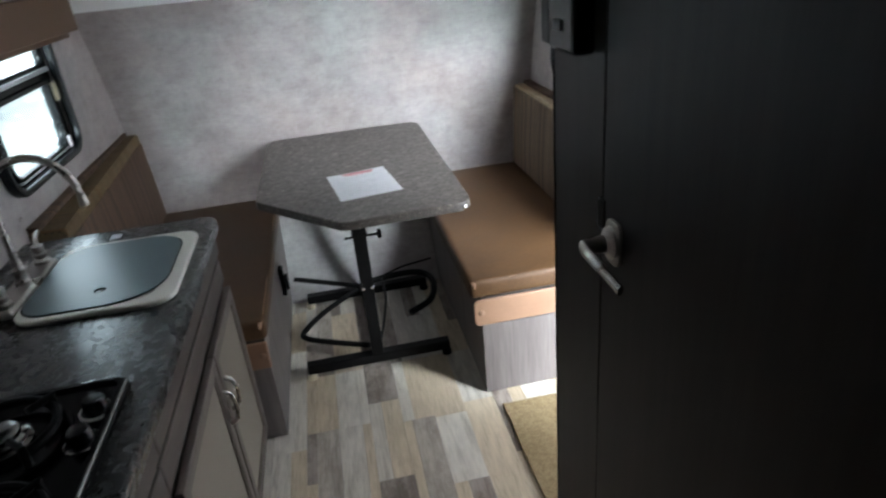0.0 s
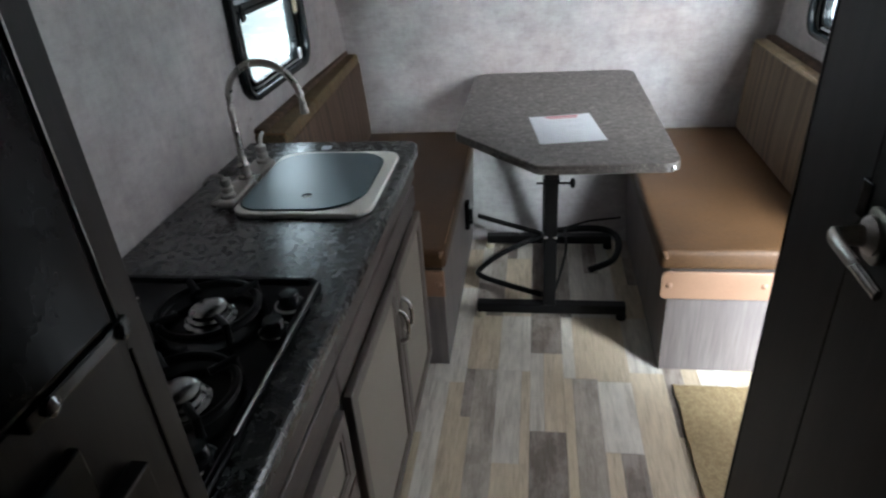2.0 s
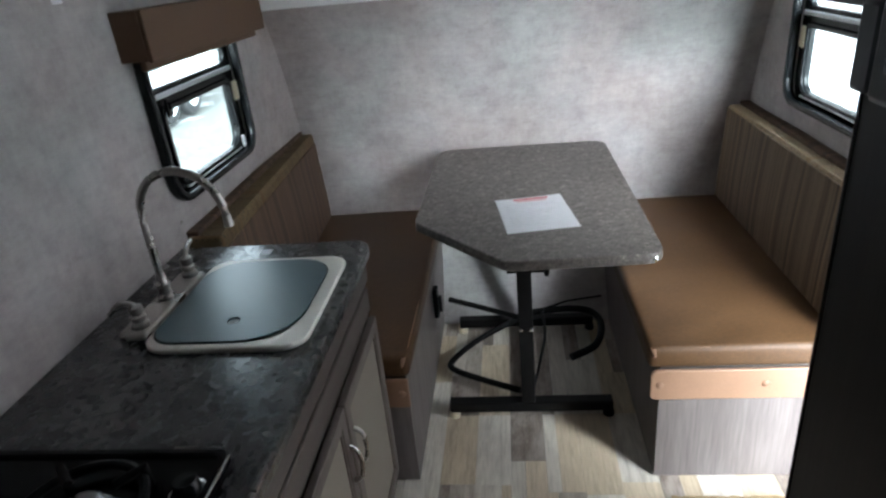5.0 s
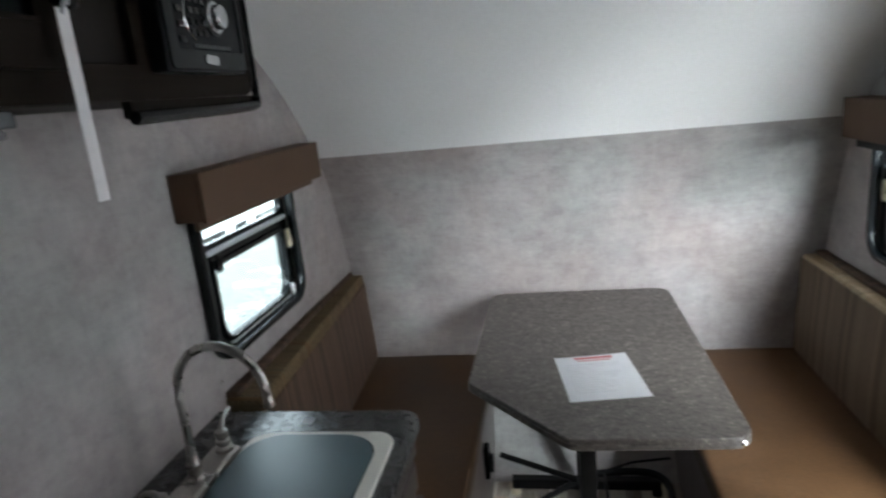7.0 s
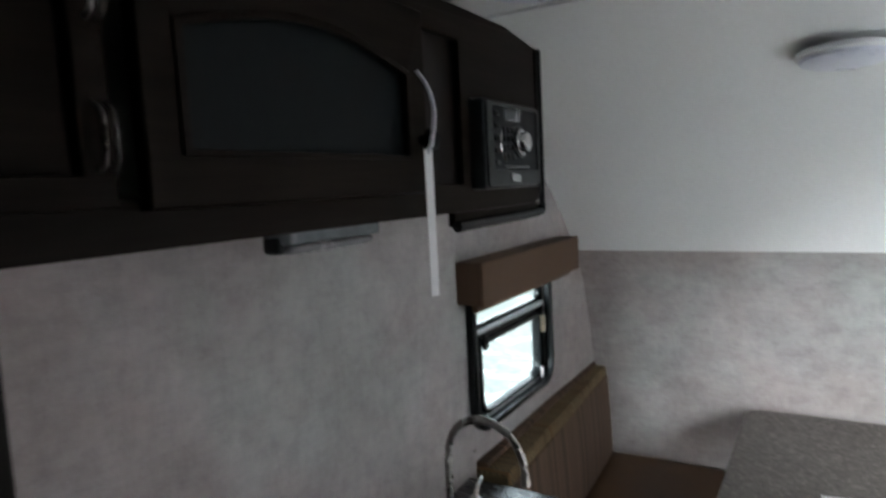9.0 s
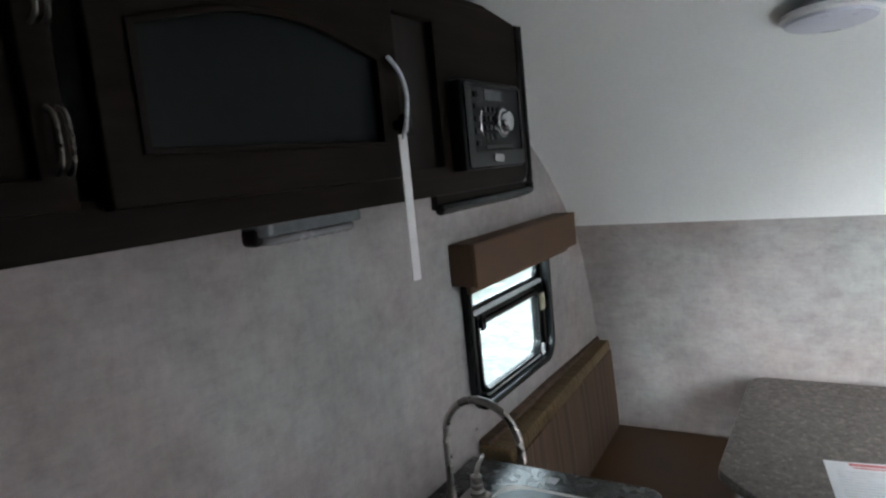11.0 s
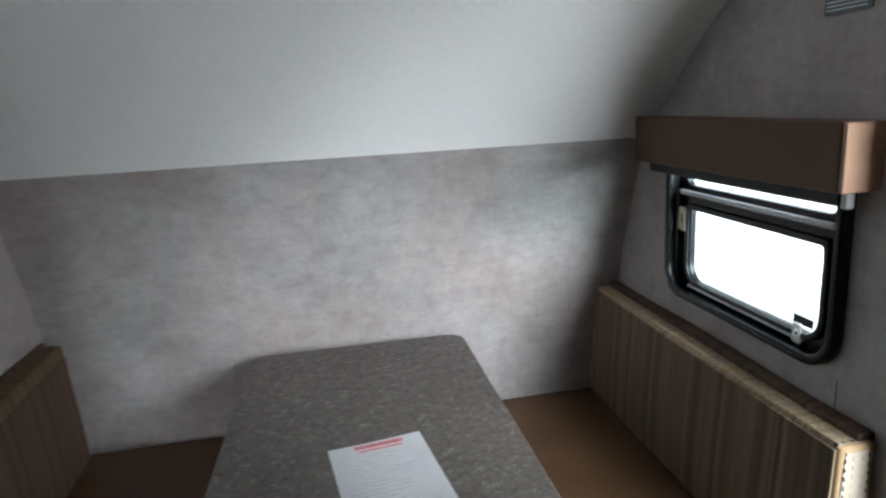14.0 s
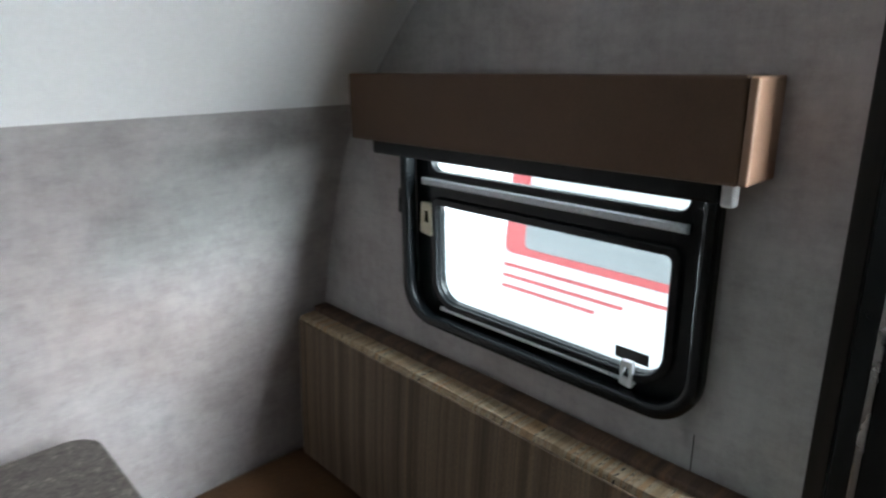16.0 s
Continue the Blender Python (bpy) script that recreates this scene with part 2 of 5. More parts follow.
M_APRON = surface("tan_vinyl_strip", (0.255, 0.148, 0.092), (0.31, 0.182, 0.115), 8, rough=0.45, fine=200, bump=0.15, wear=0.1)
M_STRIPE = stripe_fabric("striped_woven_fabric", (0.80, 0.79, 0.75), cream=0.15)
# cream stripes mixed paler for the end that catches the door light
M_STRIPE_END = stripe_fabric("striped_fabric_lit_end", (0.70, 0.69, 0.68), (1, 0, 0), 0.7)
# stripes darkened for the front, which faces away from the door
M_STRIPE_PANEL = brown_stripe("shaded_olive_brown_stripe", (0.124, 0.088, 0.055), (0.170, 0.122, 0.078))
# same striped cloth, the dimness of the left bench put into its tint
M_STRIPE_DIM = stripe_fabric("dim_olive_striped_fabric", (0.30, 0.27, 0.19))
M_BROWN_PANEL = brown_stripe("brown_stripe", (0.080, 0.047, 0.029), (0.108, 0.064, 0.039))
M_BLACK = surface("black_plastic", (0.0035, 0.005, 0.0055), (0.007, 0.009, 0.010), 15, rough=0.26, bump=0.0, rough_var=0.02, wear=0.05, spec=0.3)
M_STEEL_BLACK = surface("black_powder_coat", (0.004, 0.004, 0.004), (0.008, 0.008, 0.008), 20, rough=0.45, fine=300, bump=0.2, spec=0.16)
M_ENAMEL_BLACK = surface("black_enamel", (0.003, 0.003, 0.0035), (0.005, 0.005, 0.0055), 10, rough=0.16, bump=0.0, rough_var=0.05, spec=0.08)
M_FRIDGE = surface("black_fridge_panel", (0.003, 0.0034, 0.0036), (0.0045, 0.005, 0.0053), 10, rough=0.2, bump=0.05, spec=0.06)
M_GRATE = surface("cast_grate", (0.0025, 0.0025, 0.0025), (0.005, 0.005, 0.005), 30, rough=0.45, bump=0.3, spec=0.08)
M_NICKEL = surface("brushed_nickel", (0.42, 0.40, 0.37), (0.52, 0.49, 0.46), 12, rough=0.28, metal=1.0, fine=200, bump=0.05)
M_CHROME = surface("chrome", (0.62, 0.62, 0.62), (0.70, 0.70, 0.70), 12, rough=0.12, metal=1.0, bump=0.0, rough_var=0.04)
# paler, bluer and less metallic than aluminium: reflected window light is in the colour
M_RAIL = surface("bright_aluminium_rail", (0.66, 0.70, 0.72), (0.74, 0.78, 0.80), 12, rough=0.42, metal=0.35, fine=200, bump=0.05)
M_ALU = surface("burner_aluminium", (0.24, 0.24, 0.23), (0.36, 0.355, 0.35), 20, rough=0.25, metal=1.0, bump=0.1)
M_SINK = surface("cream_sink_enamel", (0.66, 0.64, 0.58), (0.72, 0.70, 0.64), 6, rough=0.3, bump=0.0, wear=0.04)
M_SMOKE = surface("smoked_cover_glass", (0.030, 0.072, 0.086), (0.034, 0.078, 0.092), 3, rough=0.36, bump=0.0, rough_var=0.03, wear=0.02, spec=0.9)
M_SHEET = surface("white_paper", (0.88, 0.89, 0.92), (0.91, 0.92, 0.94), 9, rough=0.7, bump=0.05, wear=0.03)
M_RED = surface("red_print", (0.62, 0.17, 0.19), (0.72, 0.30, 0.32), 60, rough=0.6, bump=0.0)
M_PRINT = surface("pale_grey_print", (0.60, 0.62, 0.68), (0.70, 0.71, 0.76), 40, rough=0.6, bump=0.0)
M_FAINT = surface("faint_grey_print", (0.85, 0.86, 0.89), (0.88, 0.89, 0.92), 40, rough=0.6, bump=0.0)
M_COIR = surface("tan_coir", (0.31, 0.22, 0.105), (0.46, 0.35, 0.19), 60, rough=0.95, fine=260, bump=1.0, wear=0.5)
M_PLANKS = [plank_vinyl("tan_plank_vinyl", (0.64, 0.535, 0.385), (0.72, 0.61, 0.45), (0.86, 0.84, 0.82), 0.16),
            plank_vinyl("white_plank_vinyl", (0.69, 0.64, 0.555), (0.77, 0.72, 0.63), (0.84, 0.83, 0.83), 0.14),
            plank_vinyl("grey_plank_vinyl", (0.50, 0.445, 0.375), (0.57, 0.51, 0.435), (0.70, 0.67, 0.65), 0.10),
            plank_vinyl("dark_plank_vinyl", (0.35, 0.30, 0.255), (0.42, 0.36, 0.31), (0.58, 0.55, 0.53), 0.08)]
M_SUB = surface("dark_subfloor", (0.10, 0.085, 0.07), (0.14, 0.12, 0.10), 6, rough=0.7)
M_GLASS = pane_glass("window_glass", (0.68, 0.72, 0.72))
M_GREENGLASS = pane_glass("green_tinted_glass", (0.84, 0.91, 0.92))
M_CREAM = surface("cream_plastic", (0.62, 0.56, 0.40), (0.70, 0.63, 0.46), 15, rough=0.45, bump=0.0, wear=0.05)
M_WHITE = surface("white_plastic", (0.74, 0.74, 0.75), (0.80, 0.80, 0.81), 15, rough=0.4, bump=0.0, wear=0.05)
M_LENS = surface("frosted_lamp_lens", (0.62, 0.64, 0.74), (0.68, 0.70, 0.78), 15, rough=0.3, bump=0.0, wear=0.05)
M_RADIO = surface("charcoal_plastic", (0.0075, 0.0088, 0.0100), (0.0125, 0.0138, 0.0155), 15, rough=0.4, bump=0.05, spec=0.18)
M_DISPLAY = surface("grey_display", (0.10, 0.105, 0.11), (0.13, 0.135, 0.14), 15, rough=0.2, bump=0.0)
M_DOORGLASS = surface("dark_tinted_glass", (0.0045, 0.0068, 0.0074), (0.006, 0.0088, 0.0095), 3, rough=0.38, spec=0.12, bump=0.0, rough_var=0.03)
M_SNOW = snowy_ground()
M_BODY = surface("white_gelcoat", (0.70, 0.71, 0.72), (0.76, 0.77, 0.77), 1, rough=0.3, bump=0.0, wear=0.05)
M_REDBODY = surface("red_gelcoat", (0.56, 0.10, 0.11), (0.62, 0.13, 0.13), 1, rough=0.3, bump=0.0, wear=0.05)
M_TINT = surface("pale_window_tint", (0.33, 0.35, 0.36), (0.40, 0.42, 0.43), 1, rough=0.15, bump=0.0)
M_OFFLENS = surface("grey_clear_lens", (0.20, 0.20, 0.21), (0.27, 0.27, 0.28), 15, rough=0.25, bump=0.0, wear=0.05)
M_DUSK = surface("grey_window_tint", (0.15, 0.17, 0.18), (0.20, 0.22, 0.23), 1, rough=0.15, bump=0.0)
M_TYRE = surface("tyre_rubber", (0.02, 0.02, 0.02), (0.03, 0.03, 0.03), 8, rough=0.8)


def thing(name, base, label, category, group="", kind=""):
    ob = new(name)
    ob.location = base
    ob.empty_display_size = 0.05
    ORIGIN[ob.name] = Vector(base)
    return tagged(ob, label, category, group, kind)


def smooth_by_angle(me, deg=38):
    areas = sorted(p.area for p in me.polygons)
    usual = areas[len(areas) // 2]
    for p in me.polygons:
        p.use_smooth = len(p.vertices) <= 8 and p.area < 12 * usual
    b = bmesh.new()
    b.from_mesh(me)
    for e in b.edges:
        if len(e.link_faces) == 2 and e.calc_face_angle(0) > math.radians(deg):
            e.smooth = False
    b.to_mesh(me)
    b.free()


def part(name, bm, material, parent=None, label="", base=None):
    """One mesh object from a bmesh in world metres, under a thing or a part, or alone with its origin at base."""
    o = ORIGIN[parent.name] if parent else Vector(base if base else (0, 0, 0))
    bmesh.ops.translate(bm, verts=bm.verts, vec=-o)
    bmesh.ops.recalc_face_normals(bm, faces=bm.faces)
    me = bpy.data.meshes.new(name)
    bm.to_mesh(me)
    bm.free()
    smooth_by_angle(me)
    me.materials.append(material)
    ob = new(name, me)
    if parent:
        ob.parent = parent
    else:
        ob.location = o
    ORIGIN[ob.name] = o
    if label:
        tagged(ob, label)
    return ob


def box(lo, hi, bevel=0.0, bm=None, seg=2):
    """An axis-aligned block between two corners, its edges rounded."""
    out = bm or bmesh.new()
    g = bmesh.ops.create_cube(out, size=1.0)
    c, d = (Vector(lo) + Vector(hi)) / 2, Vector(hi) - Vector(lo)
    for v in g["verts"]:
        v.co = Vector((v.co.x * d.x, v.co.y * d.y, v.co.z * d.z)) + c
    if bevel:
        es = list({e for v in g["verts"] for e in v.link_edges})
        bmesh.ops.bevel(out, geom=es, offset=bevel, segments=seg, profile=0.5, affect="EDGES")
    return out


def rounded(points, r, n=6):
    """A polygon with its corners rounded; r is one radius or one for each corner."""
    out, k = [], len(points)
    for i, p in enumerate(points):
        p = Vector(p)
        a, b = Vector(points[i - 1]), Vector(points[(i + 1) % k])
        ri = r[i] if isinstance(r, (list, tuple)) else r
        if ri <= 0:
            out.append(tuple(p))
            continue
        da, db = (a - p).normalized(), (b - p).normalized()
        half = da.angle(db) / 2
        t = ri / math.tan(half)
        s, e = p + da * t, p + db * t
        c = p + (da + db).normalized() * (ri / math.sin(half))
        a0 = math.atan2(s.y - c.y, s.x - c.x)
        turn = (math.atan2(e.y - c.y, e.x - c.x) - a0 + math.pi) % (2 * math.pi) - math.pi
        out += [(c.x + ri * math.cos(a0 + turn * q / n), c.y + ri * math.sin(a0 + turn * q / n)) for q in range(n + 1)]
    return out


def rect(a0, b0, a1, b1, r=0.0, n=6):
    return rounded([(a0, b0), (a1, b0), (a1, b1), (a0, b1)], r, n)


def plate(outline, holes=(), thick=0.02, bevel=0.0, m=None):
    """A flat sheet with holes, from z 0 to thick in its own plane, then moved by m."""
    cu = bpy.data.curves.new("outline", "CURVE")
    cu.dimensions, cu.fill_mode, cu.extrude, cu.bevel_depth, cu.offset, cu.bevel_resolution = "2D", "BOTH", thick / 2 - bevel, bevel, -bevel, 2
    for loop in (outline, *holes):
        sp = cu.splines.new("POLY")
        sp.points.add(len(loop) - 1)
        for q, (x, y) in zip(sp.points, loop):
            q.co = (x, y, 0, 1)
        sp.use_cyclic_u = True
    ob = bpy.data.objects.new("outline", cu)
    me = bpy.data.meshes.new_from_object(ob)
    bm = bmesh.new()
    bm.from_mesh(me)
    bmesh.ops.remove_doubles(bm, verts=bm.verts, dist=1e-5)
    bmesh.ops.translate(bm, verts=bm.verts, vec=(0, 0, thick / 2))
    if m:
        bmesh.ops.transform(bm, matrix=m, verts=bm.verts)
    bpy.data.objects.remove(ob)
    bpy.data.curves.remove(cu)
    bpy.data.meshes.remove(me)
    return bm


def facing_x(x):
    """Plate (u, v) -> world (y, z), its thickness along +x from x."""
    return Matrix(((0, 0, 1, x), (1, 0, 0, 0), (0, 1, 0, 0), (0, 0, 0, 1)))


def facing_y(y):
    """Plate (u, v) -> world (x, z), its thickness along +y from y."""
    return Matrix(((1, 0, 0, 0), (0, 0, 1, y), (0, 1, 0, 0), (0, 0, 0, 1)))


def lying(z):
    return Matrix.Translation((0, 0, z))


def glide(points, n=6):
    """A smooth line through the points."""
    ps = [Vector(p) for p in points]
    ps = [2 * ps[0] - ps[1]] + ps + [2 * ps[-1] - ps[-2]]
    out = []
    for i in range(1, len(ps) - 2):
        for k in range(n):
            t = k / n
            a, b, c, d = ps[i - 1:i + 3]
            out.append(0.5 * (2 * b + (c - a) * t + (2 * a - 5 * b + 4 * c - d) * t * t + (3 * b - a - 3 * c + d) * t ** 3))
    return out + [ps[-2]]


def tube(points, r, seg=12, bm=None):
    """A round bar along a line of points, closed at its ends."""
    out = bm or bmesh.new()
    ps = [Vector(p) for p in points]
    ring, up = [], Vector((0, 0, 1))
    for i, p in enumerate(ps):
        d = (ps[min(i + 1, len(ps) - 1)] - ps[max(i - 1, 0)]).normalized()
        u = d.cross(up)
        u = d.cross(Vector((0, 1, 0.1))) if u.length < 0.1 else u
        u.normalize()
        w = u.cross(d).normalized()
        if ring and u.dot(last) < 0 and abs(u.dot(last)) > 0.5:
            u, w = -u, -w
        last = u
        ri = r[i] if isinstance(r, (list, tuple)) else r
        ring.append([out.verts.new(p + ri * (math.cos(a) * u + math.sin(a) * w)) for a in (2 * math.pi * k / seg for k in range(seg))])
    for a, b in zip(ring, ring[1:]):
        for k in range(seg):
            out.faces.new((a[k], a[(k + 1) % seg], b[(k + 1) % seg], b[k]))
    out.faces.new(ring[0])
    out.faces.new(ring[-1][::-1])
    return out


def turned(profile, m, seg=28, bm=None):
    """A turned body: (radius, height) pairs about the z axis, then moved by m."""
    out = bm or bmesh.new()
    rings = []
    for r, h in profile:
        rings.append([out.verts.new(m @ Vector((r * math.cos(a), r * math.sin(a), h))) for a in (2 * math.pi * k / seg for k in range(seg))])
    for a, b in zip(rings, rings[1:]):
        for k in range(seg):
            out.faces.new((a[k], a[(k + 1) % seg], b[(k + 1) % seg], b[k]))
    out.faces.new(rings[0][::-1])
    out.faces.new(rings[-1])
    return out


def cushion(lo, hi, r, sag=0.0, lean=0.0, flare=0.0):
    """A soft block: rounded, its broad faces slightly swollen, leaned back along x with height, pulled forward at its near end by flare."""
    bm = bmesh.new()
    g = bmesh.ops.create_cube(bm, size=1.0)
    lo, hi = Vector(lo), Vector(hi)
    c, d = (lo + hi) / 2, hi - lo
    for v in bm.verts:
        v.co = Vector((v.co.x * d.x, v.co.y * d.y, v.co.z * d.z)) + c
    bmesh.ops.bevel(bm, geom=list(bm.edges), offset=r, segments=4, profile=0.6, affect="EDGES")
    long_edges = [e for e in bm.edges if e.calc_length() > 0.25]
    bmesh.ops.subdivide_edges(bm, edges=long_edges, cuts=7, use_grid_fill=True)
    rng = random.Random(4)
    ph = [rng.uniform(0, 6.28) for _ in range(4)]
    for v in bm.verts:
        q = v.co - c
        f = [max(0.0, 1 - (2 * q[k] / d[k]) ** 2) for k in range(3)]
        wave = 0.0015 * math.sin(9 * q.y + ph[0]) + 0.0012 * math.sin(14 * q.x + ph[1]) + 0.001 * math.sin(17 * q.z + ph[2])
        if d.z < d.x:
            v.co.z += (sag * f[0] * f[1] + wave * (f[0] > 0.05)) * (1 if q.z > 0 else 0)
        else:
            s = 1 if q.x > 0 else -1
            v.co.x += s * (sag * f[1] * f[2] + wave * (f[2] > 0.05))
        v.co.x += lean * (v.co.z - lo.z)
        if q.x > 0:
            v.co.x += flare * (0.5 - q.y / d.y)
    return bm


# ---- the shell ----
NOSE = [(2.79, 0.0), (2.93, 0.2), (3.03, 0.45), (3.015, 0.70), (2.965, 0.90), (2.89, 1.15), (2.79, 1.36), (2.62, 1.55), (2.42, 1.71), (2.16, 1.85), (1.88, 1.94), (1.55, TOP)]
nose = [(p.x, p.y) for p in glide([Vector((y, z, 0)) for y, z in NOSE], 5)]
SEAM = 1.389


def ribbon(line, x0, x1, thick):
    """A bent sheet across the trailer along a line of (y, z), its thickness outwards."""
    bm = bmesh.new()
    rows = []
    for i, (y, z) in enumerate(line):
        a, b = line[max(i - 1, 0)], line[min(i + 1, len(line) - 1)]
        t = Vector((b[0] - a[0], b[1] - a[1])).normalized()
        nrm = Vector((t.y, -t.x))
        o = (y + nrm.x * thick, z + nrm.y * thick)
        rows.append([bm.verts.new((x0, y, z)), bm.verts.new((x1, y, z)), bm.verts.new((x1, *o)), bm.verts.new((x0, *o))])
    for a, b in zip(rows, rows[1:]):
        for k in range(4):
            bm.faces.new((a[k], a[(k + 1) % 4], b[(k + 1) % 4], b[k]))
    bm.faces.new(rows[0])
    bm.faces.new(rows[-1][::-1])
    return bm


low = [p for p in nose if p[1] < SEAM + 0.05]
high = [p for p in nose if p[1] > SEAM]
k = next(i for i, p in enumerate(nose) if p[1] > SEAM)
(y0, z0), (y1, z1) = nose[k - 1], nose[k]
seam_y = y0 + (y1 - y0) * (SEAM - z0) / (z1 - z0)
white = [(y - 0.004, z - 0.001) for y, z in [(seam_y, SEAM)] + high] + [(1.50, TOP - 0.001), (BACK, TOP - 0.001)]
tagged(part("wall_front", ribbon(low, XL - 0.03, XR + 0.03, 0.03), M_PAPER_WALL), "mottled grey wallpaper on the curved nose wall", "wall", kind="structure")
tagged(part("ceiling", ribbon(white, XL - 0.03, XR + 0.03, 0.03), M_CEIL), "white vinyl ceiling curving down into the nose", "ceiling", kind="structure")
strip = box((XL, 1.500, TOP - 0.007), (XR, 1.514, TOP - 0.003), 0.001)
tagged(part("trim", strip, M_WHITE, base=(0, 1.5, TOP)), "white batten over the ceiling joint", "trim", kind="structure")

side = [(y + 0.012, z) for y, z in nose] + [(BACK, TOP + 0.02), (BACK, 0.0)]
WIN_R, WIN_L = (1.989, 0.967, 2.604, 1.40), (1.856, 0.974, 2.424, 1.40)
DOOR = (1.14, 0.03, 1.796, 1.84)
for name, x, holes in (("wall_left", XL - 0.035, [rect(*WIN_L, 0.06)]), ("wall_right", XR, [rect(*WIN_R, 0.06), rect(*DOOR, 0.05)])):
    tagged(part(name, plate(side, holes, 0.035, m=facing_x(x)), M_PAPER_WALL), "mottled grey wallpaper on a flat side wall", "wall", kind="structure")
tagged(part("wall_back", box((XL - 0.03, BACK - 0.03, 0), (XR + 0.03, BACK, TOP)), M_PAPER_WALL), "mottled grey wallpaper on the rear wall", "wall", kind="structure")

# bathroom partition: thin dark wall along the aisle, with a return to the side wall
PX, PY = 0.50, 1.015
tagged(part("wall_partition", plate(rect(BACK, 0.0, PY, TOP - 0.004), [rect(0.20, 0.04, 0.826, 1.86, 0.02)], 0.03, m=facing_x(PX)), M_DARK),
       "dark-stained wood panel wall of the bathroom", "wall", kind="structure")
tagged(part("wall_bathroom_return", box((PX + 0.031, PY - 0.03, 0), (XR - 0.001, PY - 0.001, TOP - 0.004)), M_DARK), "dark wood panel beside the entry", "wall", kind="structure")
tagged(part("trim", tube([(PX + 0.004, PY + 0.001, 0), (PX + 0.004, PY + 0.001, TOP - 0.005)], 0.006, 10), M_BLACK, base=(PX, PY, 0)), "dark corner moulding of the bathroom wall", "trim", kind="structure")


def bathroom_door():
    d = thing("door_1", (PX, 0.55, 0.04), "closed dark-stained bathroom door with a nickel lever", "door", kind="structure")
    part("door_leaf", box((PX - 0.003, 0.205, 0.045), (PX + 0.024, 0.818, 1.855), 0.003), M_DARK, d)
    h = part("door_handle", plate(rect(0.750, 1.085, 0.792, 1.150, 0.014), (), 0.007, 0.002, facing_x(PX - 0.010)), M_NICKEL, d, "brushed nickel lever handle")
    part("neck", turned([(0.024, 0), (0.023, 0.006), (0.013, 0.013), (0.0105, 0.034), (0.011, 0.040)], Matrix.Translation((PX - 0.008, 0.772, 1.118)) @ pose(0, 0, 0, 0, -90, 0), 16), M_NICKEL, h)
    path = glide([(PX - 0.040, 0.778, 1.117), (PX - 0.052, 0.768, 1.118), (PX - 0.054, 0.740, 1.117), (PX - 0.050, 0.700, 1.113), (PX - 0.046, 0.664, 1.108)], 5)
    lever = tube(path, [0.0105 - 0.00015 * q for q in range(len(path))], 14)
    for v in lever.verts:
        v.co.x = PX - 0.050 + (v.co.x - PX + 0.050) * 0.62
    part("lever", lever, M_NICKEL, h)
    part("latch", box((PX - 0.006, 0.806, 1.118), (PX + 0.002, 0.830, 1.165), 0.002), M_BLACK, d)


bathroom_door()


def control_box():
    b = thing("control_panel", (PX, 0.95, 1.355), "black plastic control box on the bathroom wall corner", "control panel")
    part("housing", box((PX - 0.034, 0.852, 1.356), (PX - 0.001, 0.948, 1.445), 0.007), M_BLACK, b)
    part("side_cover", box((PX - 0.032, 0.9485, 1.360), (PX - 0.001, 0.984, 1.441), 0.005), M_RADIO, b, "charcoal side cover")
    part("button", box((PX - 0.037, 0.89, 1.385), (PX - 0.0342, 0.92, 1.40), 0.001), M_RADIO, b)


control_box()


def entry_frame():
    d = thing("door_2", (XR, 1.43, 0.03), "open entry doorway with a black aluminium frame", "doorway", kind="structure")
    y0, z0, y1, z1 = DOOR
    part("frame", plate(rect(y0 - 0.018, z0 - 0.02, y1 + 0.022, z1 + 0.02, 0.05), [rect(y0 + 0.012, z0 + 0.012, y1 - 0.045, z1 - 0.012, 0.04)], 0.05, 0.003, facing_x(XR - 0.012)), M_BLACK, d)
    part("jamb_trim", box((XR - 0.010, y1 + 0.023, 0.0), (XR - 0.001, y1 + 0.046, 1.89), 0.002), M_DARK, d, "dark wood casing strip")
    part("gasket", box((XR - 0.016, y1 - 0.010, 0.06), (XR - 0.0125, y1 - 0.002, 1.80), 0.001), M_NICKEL, d)
    st = part("strike_plate", box((XR + 0.004, y1 - 0.050, 0.90), (XR + 0.03, y1 - 0.0455, 0.99), 0.001), M_CHROME, d, "chrome strike plate")
    part("catch", box((XR + 0.008, y1 - 0.058, 0.935), (XR + 0.022, y1 - 0.0502, 0.955), 0.001), M_BLACK, st)


entry_frame()


